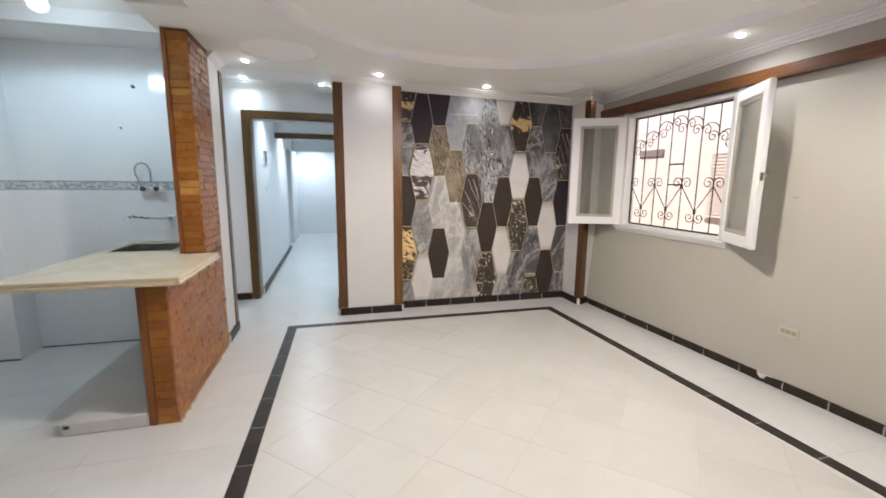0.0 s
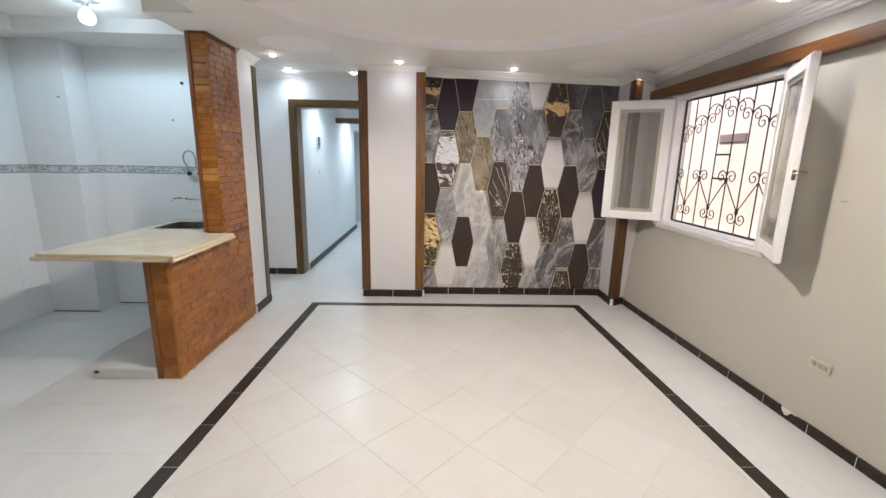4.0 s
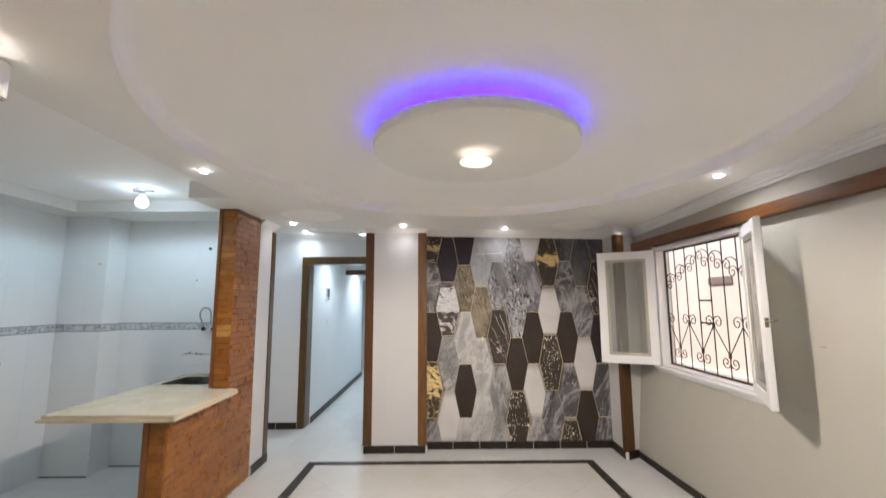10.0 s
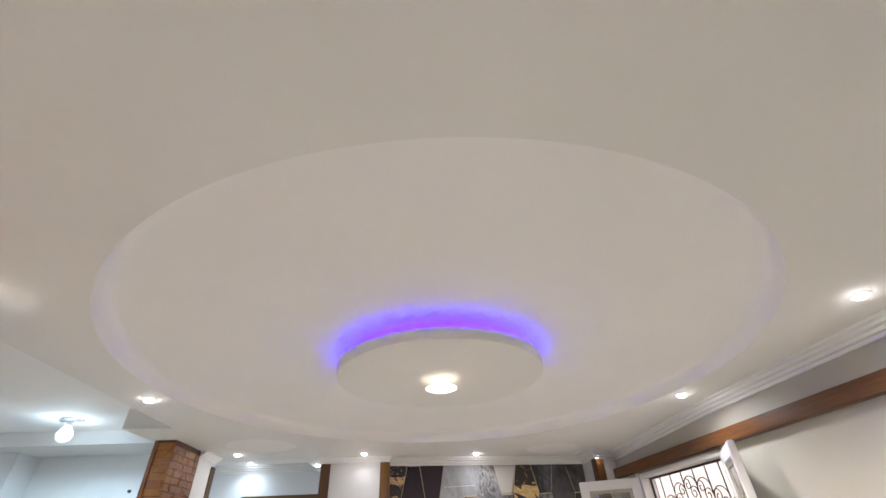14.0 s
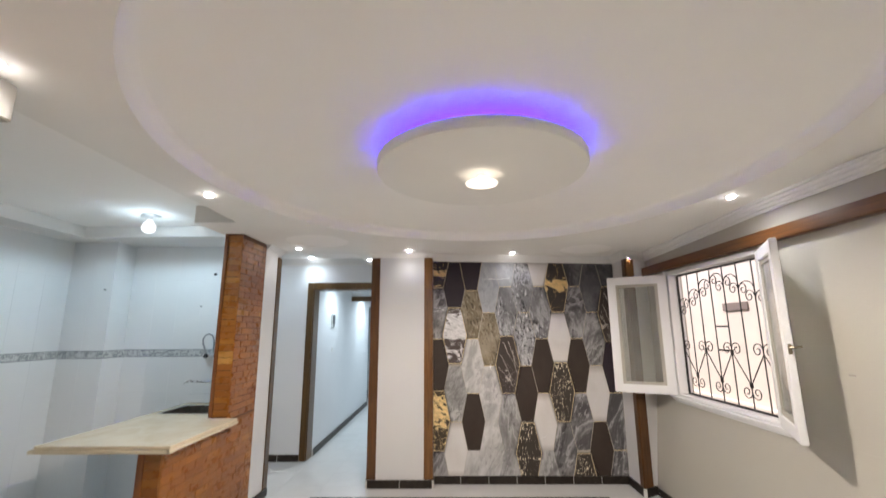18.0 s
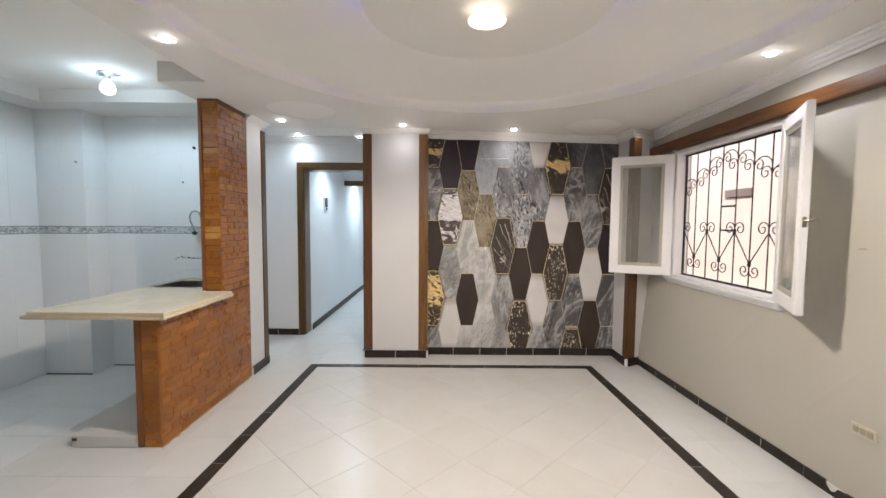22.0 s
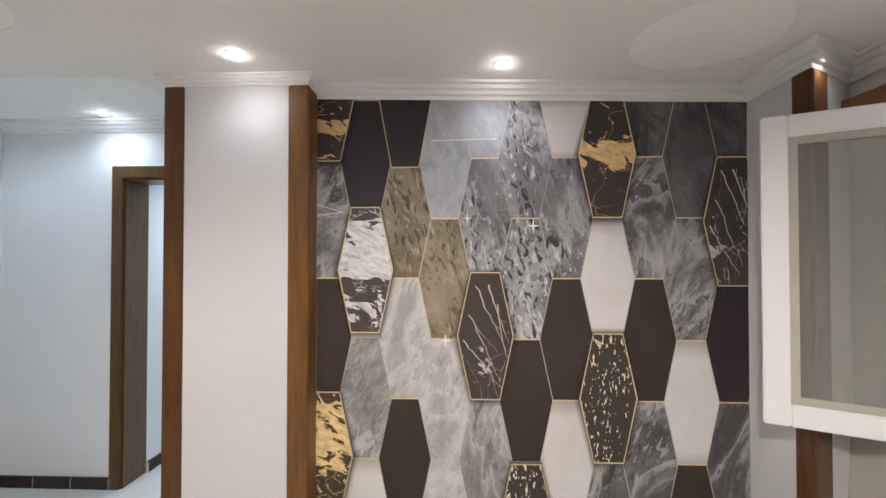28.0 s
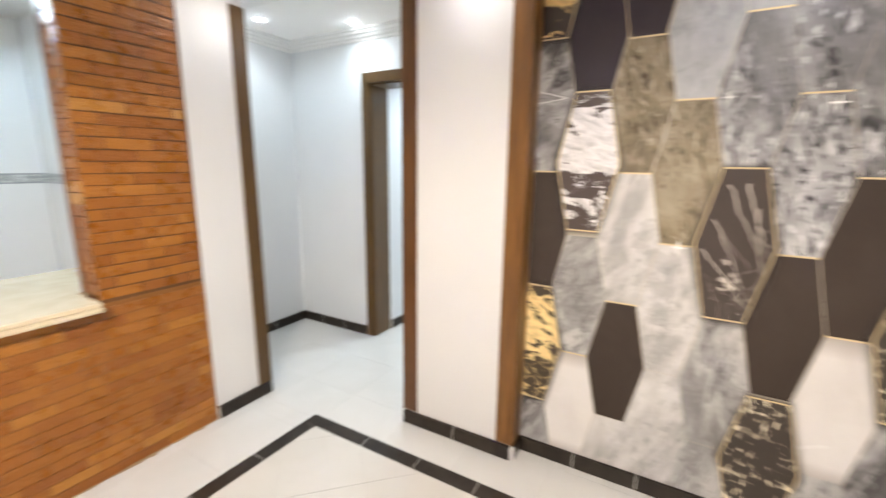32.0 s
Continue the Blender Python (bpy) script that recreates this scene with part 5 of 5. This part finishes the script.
handle = thing("door_handle", (X_COR, 6.55, 1.02), "small chrome lever on the far corridor door", "handle")
bm = bmesh.new()
tube(bm, [(X_COR, 6.55, 1.02), (X_COR + 0.05, 6.55, 1.02), (X_COR + 0.055, 6.66, 1.02)], 0.011)
part("lever", bm, CHROME, handle, "", True)
scar = thing("wall_scar", (XR, -2.335, 1.31), "small grey scratch in the wall plaster", "wall damage")
part("chip", boxes((XR - 0.002, XR + 0.001, -2.375, -2.335, 1.306, 1.316), bevel=0.0008), mat_paint("plaster_scar", (0.36, 0.33, 0.30), 0.8), scar)
upstand = thing("counter_upstand", (-2.05, Y_KIT, CT1), "white glazed upstand behind the sink", "upstand")
part("strip", boxes((-2.35, B_X0 - 0.03, Y_KIT - 0.022, Y_KIT - 0.001, CT1, CT1 + 0.085), bevel=0.004), KIT_TILE, upstand)

# ---- brick slips ----
lay(bar, (B_X0 + 0.031, B_Y0 + 0.014), (1, 0), XL - B_X0 - 0.031, 0.0, B_TOP, 1, length=0.5)
lay(bar, (XL - 0.014, B_Y0 + 0.014), (0, 1), -0.667 - B_Y0 - 0.014, 0.0, B_TOP + 0.02, 2)
lay(column, (XL - 0.014, C_Y), (0, 1), -0.667 - C_Y, 0.855, 2.38, 3, joint=0.0048)
lay(column, (B_X0 + 0.007, C_Y + 0.014), (1, 0), XL - B_X0 - 0.007, CT1 + 0.002, 2.37, 5, length=0.5, joint=0.0040)
lay(rear, (XP - 0.014, -4.145), (0, 1), YP + 4.145, 0.0, 2.37, 6)

# ---- kitchen wall tiles ----
TW, TH, B0, B1 = 0.25, 0.3345, 1.305, 1.375
ROWS = [(0.0, 0.30), (0.30, 0.635), (0.635, 0.97), (0.97, B0), (B0, B1), (B1, B1 + 0.345), (B1 + 0.345, B1 + 0.69), (B1 + 0.69, 2.42)]
FRIEZE = Nodes("frieze_tile", 0.15)
fa = FRIEZE.noise(26, 3, 0.5, (1, 1, 1.4), 1.5, True)
FRIEZE.colour(FRIEZE.mix(FRIEZE.ramp(fa, (0.46, (0, 0, 0)), (0.52, (1, 1, 1))), (0.34, 0.36, 0.37), (0.62, 0.64, 0.64)))
FRIEZE = FRIEZE.mat
FRIEZE_EDGE = mat_paint("frieze_edge", (0.28, 0.30, 0.32), 0.3)
TILE_MESHES = {}


def tile_wall(name, origin, along, width, label):
    ob = thing(name, (*origin, 0), label, "wall tiles")
    ob["kind"] = "structure"
    d = Vector((*along, 0))
    turn = Matrix.Rotation(math.atan2(d.y, d.x), 4, "Z")
    n = max(1, round(width / TW))
    w = width / n
    for k, (za, zb) in enumerate(ROWS):
        key = (round(w, 4), k)
        frieze = k == 4
        if key not in TILE_MESHES:
            TILE_MESHES[key] = mesh_of("tile", boxes((0.0002, w - 0.0002, -0.012, 0.0, 0.0003, zb - za - 0.0003), bevel=0.0004), FRIEZE if frieze else KIT_TILE)
        for i in range(n):
            piece("frieze_tile" if frieze else "tile", TILE_MESHES[key], Vector((*origin, za)) + d * (w * i), ob, turn)
    bm = boxes((0, width, -0.0135, -0.002, B0 - 0.001, B0 + 0.008), (0, width, -0.0135, -0.002, B1 - 0.008, B1 + 0.001))
    bmesh.ops.transform(bm, matrix=Matrix.Translation((*origin, 0)) @ turn, verts=bm.verts)
    part("frieze_edge", bm, FRIEZE_EDGE, ob, "thin grey band")


tile_wall("tiles_kitchen_back", (-3.068, Y_KIT + 0.012), (1, 0), -1.62 + 3.068, "white glazed wall tiles with a grey patterned frieze")
tile_wall("tiles_kitchen_pier", (X_KIT, -0.67 + 0.012), (1, 0), 0.432, "white glazed tiles on the kitchen pier")
tile_wall("tiles_kitchen_pier_side", (-3.080, -0.67), (0, 1), 0.25, "white glazed tiles on the side of the kitchen pier")
DIRT = mat_paint("dirty_joint", (0.12, 0.125, 0.12), 0.9, 0.4)
structure("trim_kitchen_joint", boxes((-3.068, -1.75, Y_KIT - 0.004, Y_KIT - 0.0005, 0.0, 0.010), (X_KIT, -3.07, -0.676, -0.6705, 0.0, 0.010), (-3.0795, -3.074, -0.67, Y_KIT - 0.004, 0.0, 0.010)), DIRT, "dark dirty joint at the foot of the kitchen tiles", "joint")
tile_wall("tiles_kitchen_left", (X_KIT - 0.012, -4.18), (0, 1), 3.515, "white glazed tiles on the kitchen side wall")

# ---- floor tiles and black border ----
BX0, BX1, BY1, BW = -1.149, 1.672, -0.343, 0.085
BY0 = -5.6
border = thing("floor_border", (0.27, -0.4, 0), "black ceramic border strip inlaid in the floor", "floor border")
border["kind"] = "structure"
me_x = mesh_of("border_tile", boxes((0.0020, 0.3280, 0.0, BW, -0.010, 0.0012), bevel=0.0006), BLACK_TILE)
n = int((BX1 - BX0) / 0.33)
for i in range(n):
    piece("border_tile", me_x, (BX0 + BW + (BX1 - BX0 - 2 * BW - n * 0.33) / 2 + i * 0.33, BY1 - BW, 0), border)
part("corner", boxes((BX0, BX0 + BW + 0.014, BY1 - BW, BY1, -0.010, 0.0012), bevel=0.0006), BLACK_TILE, border)
part("corner", boxes((BX1 - BW - 0.014, BX1, BY1 - BW, BY1, -0.010, 0.0012), bevel=0.0006), BLACK_TILE, border)
part("grout_bed", boxes((BX0, BX1, BY1 - BW, BY1, -0.011, 0.0004)), GROUT, border)
for x, lean in ((BX0 + BW, -1.5), (BX1, 1.8)):
    turn = Matrix.Rotation(radians(-90 + lean), 4, "Z")
    for i in range(15):
        at = Vector((x, BY1 - BW, 0)) + turn @ Vector((i * 0.33, -BW, 0))
        piece("border_tile", me_x, at, border, turn)
    bed = boxes((0.0, 4.95, -BW, 0.0, -0.011, 0.0004))
    bmesh.ops.transform(bed, matrix=Matrix.Translation((x, BY1 - BW, 0)) @ turn, verts=bed.verts)
    part("grout_bed", bed, GROUT, border)

inner = thing("tiles_floor_inner", (0.27, -2.5, 0), "glossy cream floor tiles laid diagonally inside the border", "floor tiles")
inner["kind"] = "structure"
IX0, IX1, IY0, IY1 = BX0 + 0.03, BX1 - 0.03, BY0, BY1 - 0.03


def rect_clip(poly, x0, x1, y0, y1):
    for axis, limit, sign in ((0, x0, 1), (0, x1, -1), (1, y0, 1), (1, y1, -1)):
        out = []
        for p, q in zip(poly, poly[1:] + poly[:1]):
            a, b = sign * (p[axis] - limit), sign * (q[axis] - limit)
            if a >= 0:
                out.append(p)
            if a * b < 0:
                s = a / (a - b)
                out.append((p[0] + s * (q[0] - p[0]), p[1] + s * (q[1] - p[1])))
        poly = out
        if not poly:
            break
    return poly


TILE, HALF = 0.395, 0.2793
whole = mesh_of("floor_tile", boxes((-TILE / 2 + 0.0005, TILE / 2 - 0.0005, -TILE / 2 + 0.0005, TILE / 2 - 0.0005, -0.012, 0.0), bevel=0.0005), FLOOR_TILE)
diag = Matrix.Rotation(radians(45), 4, "Z")
ox, oy = -0.815, -1.459
for i in range(-14, 15):
    for j in range(-14, 15):
        if (i + j) % 2 == 0:
            continue
        cx, cy = ox + i * HALF, oy + j * HALF
        quad = [(cx, cy - HALF), (cx + HALF, cy), (cx, cy + HALF), (cx - HALF, cy)]
        cut = rect_clip(quad, IX0, IX1, IY0, IY1)
        if len(cut) < 3:
            continue
        if len(cut) == 4 and all(abs(a[0] - b[0]) + abs(a[1] - b[1]) < 1e-6 for a, b in zip(cut, quad)):
            piece("floor_tile", whole, (cx, cy, 0), inner, diag)
        else:
            area = abs(sum(a[0] * b[1] - b[0] * a[1] for a, b in zip(cut, cut[1:] + cut[:1]))) / 2
            if area > 2e-4:
                mx, my = sum(p[0] for p in cut) / len(cut), sum(p[1] for p in cut) / len(cut)
                small = [(mx + (x - mx) * (1 - 0.0012 / max(0.02, math.hypot(x - mx, y - my))), my + (y - my) * (1 - 0.0012 / max(0.02, math.hypot(x - mx, y - my)))) for x, y in cut]
                bm = bmesh.new()
                prism(bm, small, -0.012, 0.0)
                part("floor_tile", bm, FLOOR_TILE, inner)

outer = thing("tiles_floor_outer", (-2.0, -2.0, 0), "glossy white floor tiles laid square round the border and in the kitchen", "floor tiles")
outer["kind"] = "structure"
STEP = 0.43
sq = mesh_of("floor_tile", boxes((0.0005, STEP - 0.0005, 0.0005, STEP - 0.0005, -0.012, 0.0), bevel=0.0005), FLOOR_COOL)
x_first, y_first = -1.95 - 5 * STEP, -2.64 - 9 * STEP


def lay_square(x0, x1, y0, y1):
    for i in range(40):
        for j in range(60):
            x, y = x_first + i * STEP, y_first + j * STEP
            a, b, c, e = max(x, x0), min(x + STEP, x1), max(y, y0), min(y + STEP, y1)
            if b - a < 0.004 or e - c < 0.004:
                continue
            if b - a > STEP - 1e-4 and e - c > STEP - 1e-4:
                piece("floor_tile", sq, (x, y, 0), outer)
            else:
                part("floor_tile", boxes((a + 0.0007, b - 0.0007, c + 0.0007, e - 0.0007, -0.012, 0.0)), FLOOR_COOL, outer)


lay_square(X_KIT - 0.05, IX0 - 0.001, Y_BACK, IY1)
lay_square(IX1 + 0.001, XR + 0.05, Y_BACK, IY1)
lay_square(X_KIT - 0.05, XR + 0.05, IY1 + 0.001, Y_HALL + 0.2)
lay_square(IX0 + 0.001, IX1 - 0.001, Y_BACK, BY0 - 0.001)
lay_square(-3.0, -0.40, Y_HALL + 0.2, 7.05)
